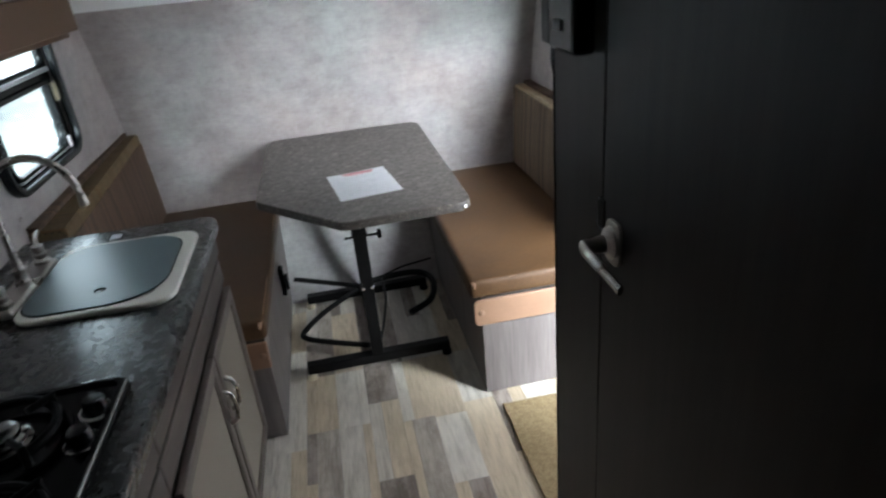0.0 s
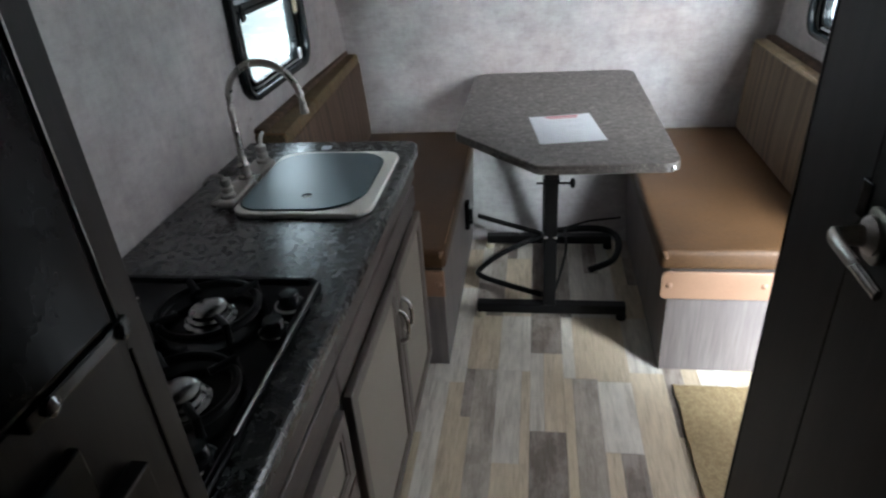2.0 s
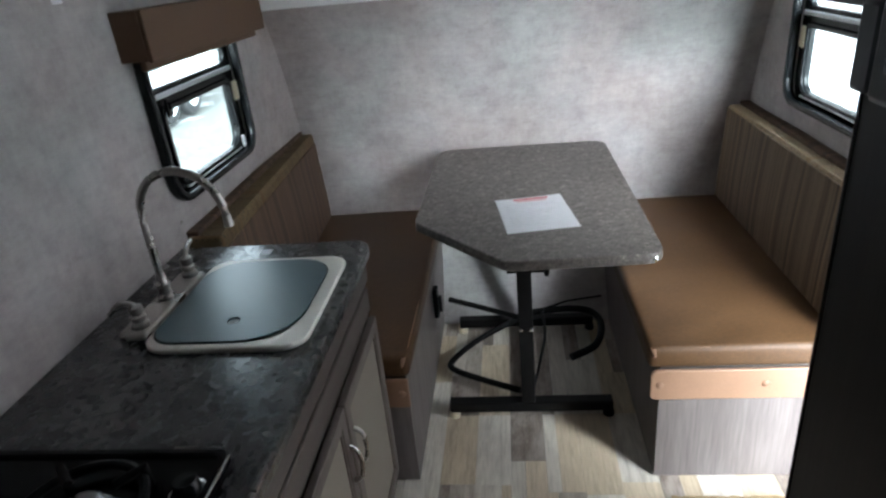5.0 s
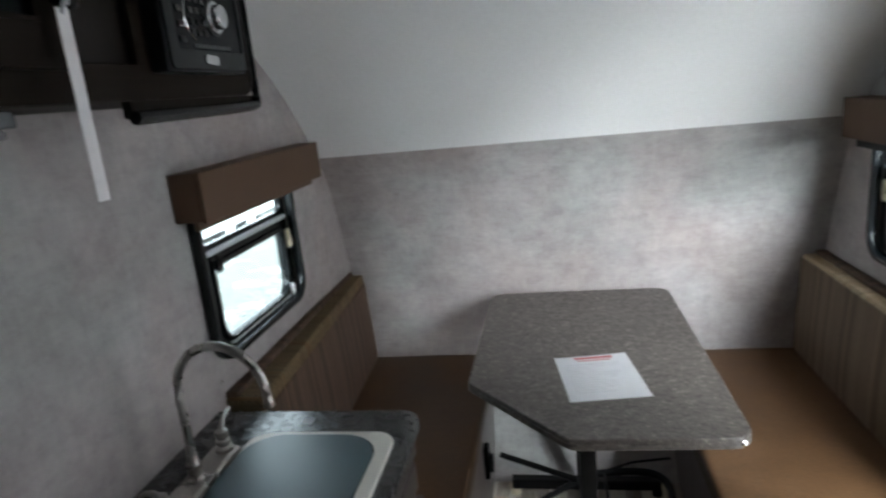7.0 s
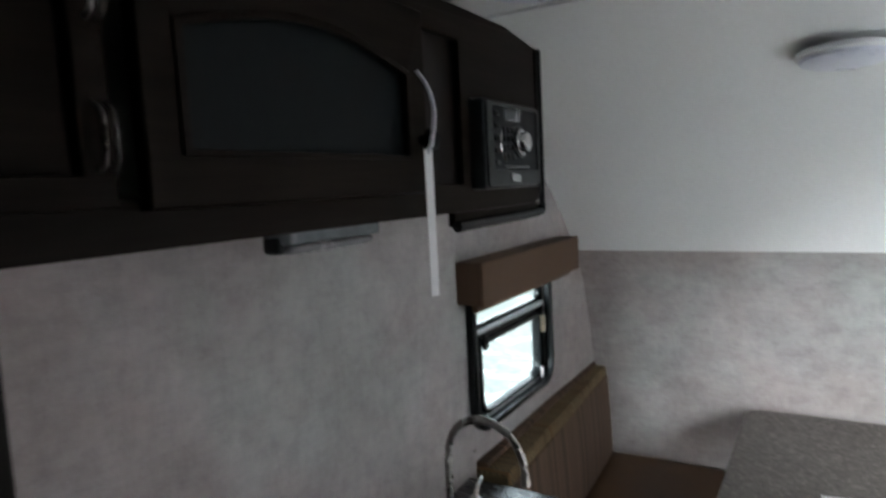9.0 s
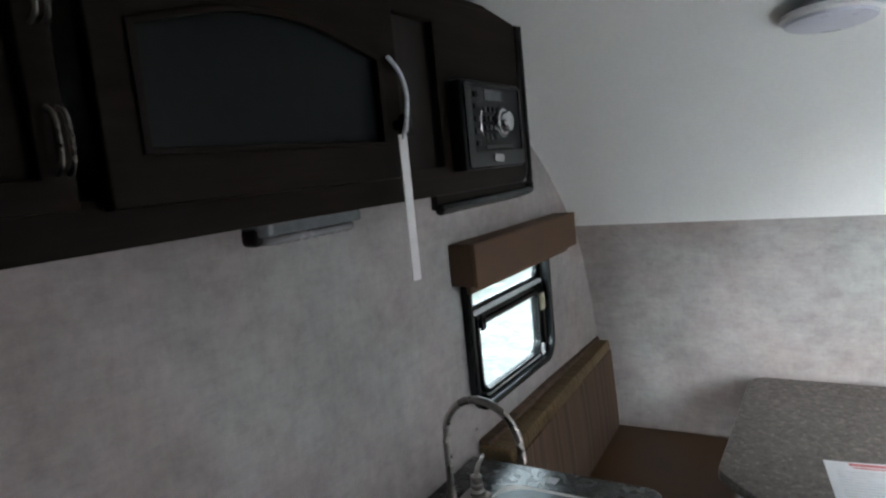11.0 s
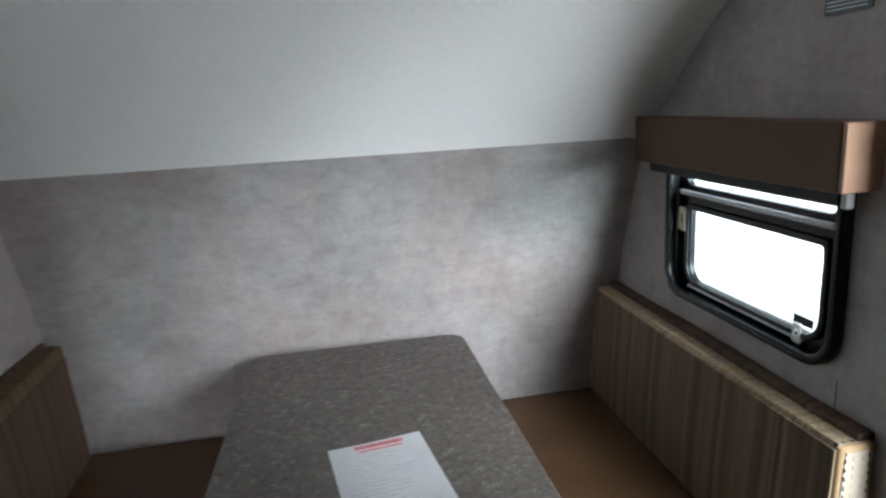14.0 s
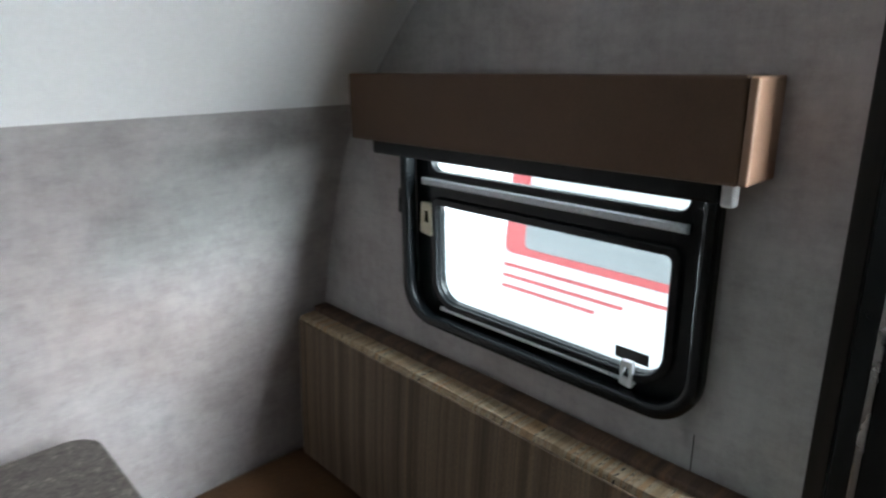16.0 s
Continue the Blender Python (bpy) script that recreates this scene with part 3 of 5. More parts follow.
def window(name, x, inward, box4, panes, label, glass):
    """A rounded black window: clamp ring on the wall, two panes with a rail between them, clips."""
    y0, z0, y1, z1 = box4
    w = thing(name, (x, (y0 + y1) / 2, z0), label, "window", kind="structure")
    (a, b), (c, e) = panes
    lower, upper = (a, 1.008, b, 1.203), (c, 1.268, e, 1.388)

    def pane_outline(grow):
        a, b, c, e = lower[0] - grow, lower[1] - grow, lower[2] + grow, lower[3] + grow
        return rounded([(a, b), (c, b), (c, e), (a, e)], [0.045 + grow, 0.045 + grow, 0.010 + grow / 2, 0.010 + grow / 2], 8)

    def slab(u, holes, a, b, bev=0.003):
        p, q = sorted((x + inward * a, x + inward * b))
        return plate(u, holes, q - p, bev, facing_x(p))

    part("clamp_ring", slab(rect(y0 - 0.009, z0 - 0.009, y1 + 0.010, z1 + 0.010, 0.078, 8), [rect(y0 + 0.012, z0 + 0.012, y1 - 0.012, z1 - 0.012, 0.062, 8)], 0.001, 0.030, 0.007), M_BLACK, w)
    sash = part("frame", slab(rect(y0 + 0.002, z0 + 0.002, y1 - 0.002, z1 - 0.002, 0.06, 8), [pane_outline(0), rect(*upper, 0.02)], -0.022, -0.004), M_BLACK, w)
    part("inner_lip", slab(pane_outline(0.016), [pane_outline(0.001)], -0.0035, 0.005, 0.003), M_BLACK, sash)
    part("rail", slab(rect(y0 + 0.04, 1.241, y1 - 0.03, 1.254), (), -0.004, 0.007), M_RAIL, sash, "bare aluminium slide rail")
    part("sill_track", slab(rect(y0 + 0.10, 0.990, y1 - 0.08, 0.996), (), -0.003, 0.007, 0.001), M_RAIL, sash)
    for q, r in ((lower, 0.046), (upper, 0.02)):
        g = part("pane", slab(rect(q[0] - 0.004, q[1] - 0.004, q[2] + 0.004, q[3] + 0.004, r, 8), (), -0.015, -0.011, 0), glass, w, "clear glass pane")
        g.visible_shadow = False
    return w, lower


w1, low1 = window("window_1", XL, 1, WIN_L, ((1.938, 2.355), (1.898, 2.385)), "black-framed trailer window over the bench with a slide pane", M_GREENGLASS)
w2, low2 = window("window_2", XR, -1, WIN_R, ((2.050, 2.535), (2.034, 2.556)), "black-framed trailer window beside the entry with a slide pane", M_GLASS)


def clip(parent, x, y, z, s, mat, name, label):
    bm = plate(rounded([(-0.013, -0.024), (0.013, -0.020), (0.010, 0.026), (-0.012, 0.026)], 0.004, 3), [rounded([(-0.006, -0.006), (0.006, -0.004), (0.003, 0.014), (-0.004, 0.014)], 0.002, 2)], 0.008, 0.002,
               Matrix.Translation((x, y, z)) @ Matrix(((0, 0, 1, 0), (1, 0, 0, 0), (0, 1, 0, 0), (0, 0, 0, 1))) @ Matrix.Diagonal((s, s, 1, 1)))
    part(name, bm, mat, parent, label)


note = box((XR + 0.0095, 2.076, 1.019), (XR + 0.0105, 2.134, 1.038))
part("sticker", note, M_TYRE, w2, "small dark sticker on the glass")
clip(w1, XL + 0.003, low1[2] + 0.036, 1.172, 1.25, M_CREAM, "latch", "cream plastic latch")
clip(w1, XL + 0.003, low1[2] + 0.012, 1.008, 0.8, M_WHITE, "clip", "white plastic clip")
clip(w1, XL + 0.006, low1[0] + 0.010, 1.214, 1.0, M_BLACK, "knob", "")
clip(w2, XR - 0.008, low2[2] + 0.028, 1.171, 1.35, M_CREAM, "latch", "cream plastic latch")
clip(w2, XR - 0.008, low2[0] + 0.054, 1.003, 0.9, M_WHITE, "clip", "white plastic clip")
clip(w2, XR - 0.016, WIN_R[2] + 0.019, 1.199, 1.1, M_BLACK, "knob", "")


def valance(x, inward, y0, y1, z0, z1, label):
    """An upholstered box over a window, open below, with a rolled shade and its bar inside."""
    v = thing("valance", (x, (y0 + y1) / 2, z0), label, "window valance", "valances over the windows")
    a, b = sorted((x + inward * 0.001, x + inward * 0.082))
    front = sorted((x + inward * 0.070, x + inward * 0.082))
    part("front_board", box((front[0], y0 + (0.0115 if inward < 0 else 0), z0), (front[1], y1, z1), 0.004), M_VALANCE, v)
    part("top_board", box((a, y0 + 0.012, z1 - 0.012), (front[0] if inward > 0 else b, y1 - 0.012, z1 - 0.001), 0.002) if inward > 0 else box((front[1], y0 + 0.012, z1 - 0.012), (b, y1 - 0.012, z1 - 0.001), 0.002), M_VALANCE, v)
    # ends on the entry side use the paler M_APRON, door light put into colour
    for e0, e1 in ((y0, y0 + 0.011), (y1 - 0.011, y1)):
        part("end_board", box((a, e0, z0 + 0.004), (front[0], e1, z1 - 0.001), 0.003) if inward > 0 else box((front[1] if e0 > y0 else front[0], e0, z0 + 0.001), (b, e1, z1 - 0.001), 0.003), M_VALANCE if inward > 0 else M_APRON, v)
    xs = x + inward * 0.040
    part("shade_roll", tube([(xs, y0 + 0.03, z1 - 0.045), (xs, y1 - 0.03, z1 - 0.045)], 0.022, 16), M_WHITE, v, "rolled white shade")
    part("shade_bar", box((xs - 0.008, y0 + 0.045, z0 - 0.031), (xs + 0.008, y1 - 0.022, z0 + 0.004), 0.005) if inward < 0 else box((xs - 0.006, y0 + 0.02, z0 - 0.021), (xs + 0.010, y1 - 0.010, z0 + 0.004), 0.004), M_BLACK if inward < 0 else M_VALANCE, v)
    if inward < 0:
        part("bracket", box((xs - 0.006, y0 + 0.026, z0 - 0.034), (xs + 0.012, y0 + 0.0445, z0 + 0.006), 0.005, seg=3), M_WHITE, v, "white shade bracket")
    return v


valance(XL, 1, 1.808, 2.570, 1.344, 1.463, "brown vinyl-covered valance box over the window")
valance(XR, -1, 1.930, 2.695, 1.328, 1.452, "brown vinyl-covered valance box beside the entry")

for sy, sz in ((1.870, 0.918), (2.510, 0.933)):
    o = part("screw", turned([(0.006, 0), (0.006, 0.0015), (0.003, 0.003)], Matrix.Translation((XL, sy, sz)) @ pose(0, 0, 0, 0, 90, 0), 12), M_NICKEL, base=(XL, sy, sz))
    tagged(o, "small metal screw head in the side wall", "screw", "wall screws")

seam_line = box((XR - 0.0012, 1.990, 0.60), (XR - 0.0002, 1.9915, 0.945))
tagged(part("trim", seam_line, M_RADIO, base=(XR, 1.99, 0.6)), "thin dark joint in the wallpaper", "trim", kind="structure")

vent = thing("wall_vent", (XR, 2.04, 1.64), "small grey vent cover on the side wall", "vent")
part("cover", box((XR - 0.006, 1.985, 1.640), (XR - 0.001, 2.095, 1.668), 0.002), M_DUSK, vent)
for q in range(3):
    part("slat", box((XR - 0.009, 1.993, 1.645 + 0.007 * q), (XR - 0.0062, 2.087, 1.648 + 0.007 * q), 0.001), M_PRINT, vent)


def ceiling_light(y, x, tilt, z):
    c = thing("ceiling_light", (x, y, z), "round white ceiling light, switched off", "ceiling light", "ceiling lights")
    m = Matrix.Translation((x, y, z)) @ pose(0, 0, 0, tilt, 0, 0)
    part("base", turned([(0.092, 0), (0.094, -0.010), (0.088, -0.014)], m), M_WHITE, c)
    part("lens", turned([(0.086, -0.0142), (0.084, -0.021), (0.070, -0.026), (0.03, -0.029), (0.004, -0.0295)], m), M_LENS, c, "frosted lens")


ceiling_light(1.97, 0.125, -5, 1.905)
ceiling_light(1.33, -0.30, 0, TOP - 0.002)

# ---- kitchen ----
CX, CT, CEND, CSTART = -0.222, 0.86, 1.832, 0.500


def countertop():
    out = rounded([(XL + 0.001, CSTART), (CX, CSTART), (CX, CEND), (XL + 0.001, CEND)], [0, 0, 0.045, 0])
    holes = [rect(-0.575, 1.325, -0.262, 1.692, 0.05)]
    c = thing("countertop", (-0.48, 1.2, 0.82), "dark stone-pattern laminate countertop with a sink cut-out", "countertop")
    part("slab", plate(out, holes, 0.036, 0.008, lying(CT - 0.036)), M_COUNTER, c)
    part("edge_strip", box((CX - 0.001, CSTART + 0.002, CT - 0.027), (CX + 0.0015, CEND - 0.05, CT - 0.010), 0.0006), M_COUNTER, c)


countertop()
note = box((-0.502, 1.762, CT + 0.0002), (-0.474, 1.792, CT + 0.0007))
tagged(part("sticker", note, M_PRINT, base=(-0.488, 1.777, CT)), "small pale sticker on the dark countertop", "sticker")


def bar_handle(parent, x, y, z, length, label="brushed nickel bow handle"):
    pts = glide([(x, y, z - length / 2), (x + 0.018, y, z - length / 2 + 0.012), (x + 0.024, y, z), (x + 0.018, y, z + length / 2 - 0.012), (x, y, z + length / 2)], 5)
    return part("handle", tube(pts, [0.0055 if 2 < i < len(pts) - 3 else 0.007 for i in range(len(pts))], 10), M_NICKEL, parent, label)


def panel_door(name, parent, x, y0, y1, z0, z1, rail, mats, swing=0.0):
    """A framed cabinet door: four rails round a recessed panel with a bead."""
    frame_mat, field_mat = mats
    m = Matrix.Identity(4)
    if swing:
        m = Matrix.Translation((x, y0, 0)) @ pose(0, 0, 0, 0, 0, swing) @ Matrix.Translation((-x, -y0, 0))
    bm = plate(rect(y0, z0, y1, z1), [rect(y0 + rail, z0 + rail, y1 - rail, z1 - rail)], 0.018, 0.003, facing_x(x))
    bmesh.ops.transform(bm, matrix=m, verts=bm.verts)
    d = part(name, bm, frame_mat, parent)
    bm = box((x + 0.003, y0 + rail - 0.004, z0 + rail - 0.004), (x + 0.011, y1 - rail + 0.004, z1 - rail + 0.004))
    bmesh.ops.transform(bm, matrix=m, verts=bm.verts)
    part("panel", bm, field_mat, d)
    bm = plate(rect(y0 + rail - 0.001, z0 + rail - 0.001, y1 - rail + 0.001, z1 - rail + 0.001), [rect(y0 + rail + 0.008, z0 + rail + 0.008, y1 - rail - 0.008, z1 - rail - 0.008)], 0.0045, 0.0015, facing_x(x + 0.011))
    bmesh.ops.transform(bm, matrix=m, verts=bm.verts)
    part("bead", bm, frame_mat, d)
    return d


FX = -0.262


def base_unit(y0, y1, label):
    u = thing("base_cabinet", ((XL + FX) / 2, (y0 + y1) / 2, 0.004), label, "kitchen cabinet", "base cabinets under the worktop")
    body = plate(rect(y0, 0.085, y1, 0.822), (), FX - XL - 0.002, 0, facing_x(XL + 0.001)) if y0 < 0.9 else None
    if body is None:
        part("side_panel", box((XL + 0.001, y1 - 0.016, 0.005), (FX - 0.016, y1, 0.822)), M_GREY, u)
        part("back_panel", box((XL + 0.001, y0, 0.085), (XL + 0.010, y1 - 0.0165, 0.822)), M_GREY, u)
        part("bottom_panel", box((XL + 0.0105, y0, 0.085), (FX - 0.0165, y1 - 0.0165, 0.10)), M_GREY, u)
        part("face_frame", plate(rect(y0, 0.07, y1, 0.822), [rect(y0 + 0.03, 0.10, y1 - 0.035, 0.62)], 0.016, 0.001, facing_x(FX - 0.016)), M_CAB, u)
    else:
        part("body", body, M_GREY, u)
    part("top_rail", box((FX + 0.0005, y0 + 0.0003, 0.742), (FX + 0.016, y1 - 0.0003, 0.818), 0.006), M_GREY_Y, u)
    part("middle_rail", box((FX + 0.0005, y0 + 0.0003, 0.650), (FX + 0.010, y1 - 0.0003, 0.722), 0.005), M_GREY_Y, u)
    part("toe_board", box((XL + 0.02, y0, 0.004), (FX - 0.04, y1 - 0.02, 0.069)), M_DARK_Y, u)
    return u


u = base_unit(0.972, CEND - 0.004, "taupe wood-grain sink cabinet with two doors")
d = panel_door("door", u, FX + 0.007, 0.986, 1.428, 0.085, 0.638, 0.034, (M_CAB, M_PANEL))
bar_handle(d, FX + 0.0255, 1.409, 0.495, 0.10)
d = panel_door("door", u, FX + 0.007, 1.435, 1.812, 0.085, 0.638, 0.034, (M_CAB, M_PANEL))
bar_handle(d, FX + 0.0255, 1.462, 0.500, 0.10)
u = base_unit(CSTART + 0.001, 0.971, "taupe wood-grain cabinet below the cooktop")
for z0, z1 in ((0.46, 0.632), (0.27, 0.452), (0.088, 0.262)):
    d = panel_door("drawer_front", u, FX + 0.001, 0.530, 0.955, z0, z1, 0.030, (M_CAB, M_PANEL))
    pts = glide([(FX + 0.0195, 0.72, (z0 + z1) / 2), (FX + 0.04, 0.735, (z0 + z1) / 2), (FX + 0.044, 0.77, (z0 + z1) / 2), (FX + 0.04, 0.805, (z0 + z1) / 2), (FX + 0.0195, 0.82, (z0 + z1) / 2)], 5)
    part("handle", tube(pts, 0.006, 10), M_NICKEL, d, "brushed nickel bow handle")


def sink():
    s = thing("sink", (-0.44, 1.53, CT), "cream enamel sink with a smoked glass cover on it", "sink")
    part("rim", plate(rect(-0.588, 1.319, -0.252, 1.712, 0.048, 8), [rect(-0.560, 1.345, -0.300, 1.675, 0.05, 8)], 0.012, 0.004, lying(CT + 0.0005)), M_SINK, s)
    bm = bmesh.new()
    loops = []
    for inset, z in ((0.0, CT + 0.004), (0.006, CT - 0.06), (0.02, CT - 0.13), (0.05, CT - 0.145)):
        loops.append([bm.verts.new((x, y, z)) for x, y in rect(-0.560 + inset, 1.345 + inset, -0.300 - inset, 1.675 - inset, 0.05, 8)])
    for a, b in zip(loops, loops[1:]):
        for k in range(len(a)):
            bm.faces.new((a[k], a[(k + 1) % len(a)], b[(k + 1) % len(b)], b[k]))
    bm.faces.new(loops[-1])
    part("bowl", bm, M_SINK, s)
    hole = [(-0.426 + 0.013 * math.cos(a), 1.412 + 0.013 * math.sin(a)) for a in (2 * math.pi * q / 20 for q in range(20))]
    part("cover", plate(rounded([(-0.580, 1.336), (-0.284, 1.336), (-0.284, 1.692), (-0.582, 1.692)], [0.06, 0.115, 0.085, 0.085], 8), [hole], 0.0035, 0.001, lying(CT + 0.0127)), M_SMOKE, s, "smoked blue-grey glass cover")
    part("seal", plate(rounded([(-0.5825, 1.3335), (-0.2815, 1.3335), (-0.2815, 1.6945), (-0.5845, 1.6945)], [0.06, 0.115, 0.085, 0.085], 8), (), 0.0009, 0, lying(CT + 0.0126)), M_BLACK, s, "thin dark seal under the cover")


sink()


def faucet():
    f = thing("faucet", (-0.622, 1.51, CT), "brushed nickel gooseneck faucet with two levers", "faucet")
    part("deck_bar", box((-0.655, 1.366, CT + 0.0005), (-0.5915, 1.648, CT + 0.020), 0.009, seg=3), M_NICKEL, f)
    arc = [(-0.621, 1.515, CT + 0.020), (-0.621, 1.515, CT + 0.11), (-0.6205, 1.515, CT + 0.20)]
    arc += [(-0.525 - 0.0955 * math.cos(a), 1.515 - 0.008 * (1 - math.cos(a)), CT + 0.214 + 0.0965 * math.sin(a)) for a in (math.pi * q / 16 for q in range(1, 17))]
    arc.append((-0.428, 1.498, CT + 0.196))
    part("spout", tube(arc, 0.0088, 14), M_NICKEL, f)
    part("aerator", turned([(0.0098, 0), (0.0102, 0.003), (0.0102, 0.010), (0.0092, 0.012)], Matrix.Translation((-0.428, 1.498, CT + 0.190)), 16), M_NICKEL, f)
    part("collar", turned([(0.019, 0), (0.019, 0.006), (0.014, 0.011), (0.0125, 0.026), (0.015, 0.030), (0.015, 0.036), (0.0115, 0.040), (0.0105, 0.058)], Matrix.Translation((-0.621, 1.515, CT + 0.0202)), 18), M_NICKEL, f)
    for y, tip in ((1.396, (-0.664, 1.378, CT + 0.058)), (1.622, (-0.647, 1.716, CT + 0.070))):
        base = Vector((-0.617, y, CT + 0.0202))
        h = part("lever_post", turned([(0.019, 0), (0.019, 0.008), (0.012, 0.013), (0.016, 0.019), (0.016, 0.025), (0.0115, 0.029), (0.0145, 0.036), (0.0135, 0.046), (0.004, 0.050)], Matrix.Translation(base), 18), M_NICKEL, f)
        t = Vector(tip)
        p = glide([base + Vector((0, 0, 0.044)), base + Vector((0.18 * (t.x - base.x), 0.18 * (t.y - base.y), 0.054)), base + Vector((0.55 * (t.x - base.x), 0.55 * (t.y - base.y), 0.056)), t], 4)
        part("lever", tube(p, [0.0066 - 0.00015 * q for q in range(len(p))], 10), M_NICKEL, h)


faucet()


def cooktop():
    c = thing("cooktop", (-0.49, 0.81, CT), "black enamel two-burner gas cooktop set in the counter", "cooktop")
    x0, x1, y0, y1 = -0.690, -0.272, 0.530, 1.045
    z = CT + 0.001
    part("tray", plate(rect(x0, y0, x1, y1, 0.022), (), 0.014, 0.005, lying(z)), M_ENAMEL_BLACK, c)
    part("raised_lip", plate(rect(x0 + 0.006, y0 + 0.006, x1 - 0.006, y1 - 0.006, 0.018), [rect(x0 + 0.018, y0 + 0.018, x1 - 0.016, y1 - 0.018, 0.014)], 0.006, 0.002, lying(z + 0.0142)), M_ENAMEL_BLACK, c)
    part("front_trim", tube([(x1 - 0.004, y0 + 0.12, z + 0.018), (x1 - 0.004, y1 - 0.02, z + 0.018)], 0.0032, 10), M_ALU, c, "thin bright edge trim")
    part("end_trim", tube([(x1 - 0.02, y1 + 0.002, z + 0.012), (x1 - 0.10, y1 + 0.002, z + 0.012)], 0.003, 8), M_CHROME, c, "thin bright edge trim")
    zt = z + 0.0143
    for bx, by in ((-0.430, 0.908), (-0.380, 0.706)):
        b = part("burner", turned([(0.044, 0), (0.044, 0.005), (0.037, 0.008), (0.037, 0.014), (0.031, 0.017), (0.031, 0.025), (0.025, 0.029), (0.004, 0.030)], Matrix.Translation((bx, by, zt)), 28), M_ALU, c, "ringed aluminium burner head")
        part("spill_bowl", turned([(0.100, 0.0), (0.099, 0.004), (0.085, 0.003), (0.05, 0.001)], Matrix.Translation((bx, by, zt)), 32), M_ENAMEL_BLACK, b)
        ring = [(bx + 0.082 * math.cos(a), by + 0.082 * math.sin(a), zt + 0.022) for a in (2 * math.pi * q / 32 for q in range(33))]
        g = part("grate", tube(ring, 0.0075, 8), M_GRATE, c, "black wire pan grate")
        for q in range(4):
            a = math.pi / 4 + q * math.pi / 2
            ca, sa = math.cos(a), math.sin(a)
            part("finger", tube([(bx + 0.089 * ca, by + 0.089 * sa, zt + 0.0015), (bx + 0.087 * ca, by + 0.087 * sa, zt + 0.038), (bx + 0.076 * ca, by + 0.076 * sa, zt + 0.034), (bx + 0.048 * ca, by + 0.048 * sa, zt + 0.032)], 0.0065, 8), M_GRATE, g)
    for ky in (0.966, 0.890, 0.618):
        k = part("knob", turned([(0.024, 0), (0.024, 0.004), (0.019, 0.006), (0.018, 0.022), (0.015, 0.026), (0.003, 0.0265)], Matrix.Translation((-0.306, ky - 0.010, zt)), 24), M_BLACK, c)
        part("skirt", turned([(0.027, -0.0005), (0.027, 0.0025), (0.0245, 0.0035)], Matrix.Translation((-0.306, ky - 0.010, zt)), 24), M_NICKEL, k, "metal skirt ring")
    part("igniter", turned([(0.008, 0), (0.008, 0.006), (0.003, 0.008)], Matrix.Translation((-0.60, 0.955, zt)), 12), M_CHROME, c)


cooktop()


def tall_cabinet():
    """Dark housing of the refrigerator beside the cooktop."""
    t = thing("refrigerator_cabinet", (-0.49, 0.16, 0.0), "tall dark wood housing beside the cooktop", "cabinet")
    x = -0.218
    y0, y1 = -0.16, 0.498
    part("side_panel", box((XL + 0.001, y1 - 0.018, 0.004), (x - 0.018, y1, TOP - 0.006)), M_DARK, t)
    part("side_panel", box((XL + 0.001, y0, 0.004), (x - 0.018, y0 + 0.018, TOP - 0.006)), M_DARK, t)
    part("face_frame", plate(rect(y0, 0.004, y1, TOP - 0.006), [rect(y0 + 0.04, 1.20, y1 - 0.042, 1.86)], 0.018, 0.0015, facing_x(x - 0.018)), M_DARK, t)
    part("seam_strip", box((x + 0.0002, y1 - 0.030, 0.01), (x + 0.002, y1 - 0.027, 1.17), 0.0005), M_DARK_Y, t)
    for z0, z1 in ((0.62, 1.09), (0.10, 0.60)):
        d = panel_door("door", t, x + 0.001, y0 + 0.05, y1 - 0.075, z0, z1, 0.05, (M_DARK, M_DARK_Y))
        bar_handle(d, x + 0.0195, y1 - 0.10, z1 - 0.10, 0.10)
    part("grille", box((x + 0.001, y0 + 0.06, 1.105), (x + 0.012, y1 - 0.12, 1.155), 0.003), M_BLACK, t)
    f = thing("refrigerator", (-0.45, 0.16, 1.205), "black glossy built-in refrigerator with a chrome edge trim", "refrigerator")
    part("body", box((XL + 0.02, y0 + 0.042, 1.203), (x - 0.012, y1 - 0.044, 1.857)), M_BLACK, f)
    d = part("door", box((x - 0.010, y0 + 0.045, 1.225), (x + 0.030, y1 - 0.062, 1.85), 0.006), M_FRIDGE, f)
    part("trim", tube([(x + 0.027, y1 - 0.066, 1.228), (x + 0.027, y1 - 0.066, 1.845)], 0.005, 8), M_CHROME, d, "chrome edge trim")
    part("trim", tube([(x + 0.006, y1 - 0.055, 1.228), (x + 0.006, y1 - 0.055, 1.845)], 0.003, 8), M_NICKEL, f)
    h = part("hinge", box((x - 0.004, y1 - 0.16, 1.206), (x + 0.026, y1 - 0.046, 1.220), 0.003), M_BLACK, f, "bottom hinge plate")
    for q in (0.06, 0.14):
        part("screw", turned([(0.007, 0), (0.007, 0.003), (0.003, 0.005)], Matrix.Translation((x + 0.0262, y1 - q, 1.213)) @ pose(0, 0, 0, 0, 90, 0), 12), M_BLACK if q < 0.1 else M_CHROME, h)


tall_cabinet()


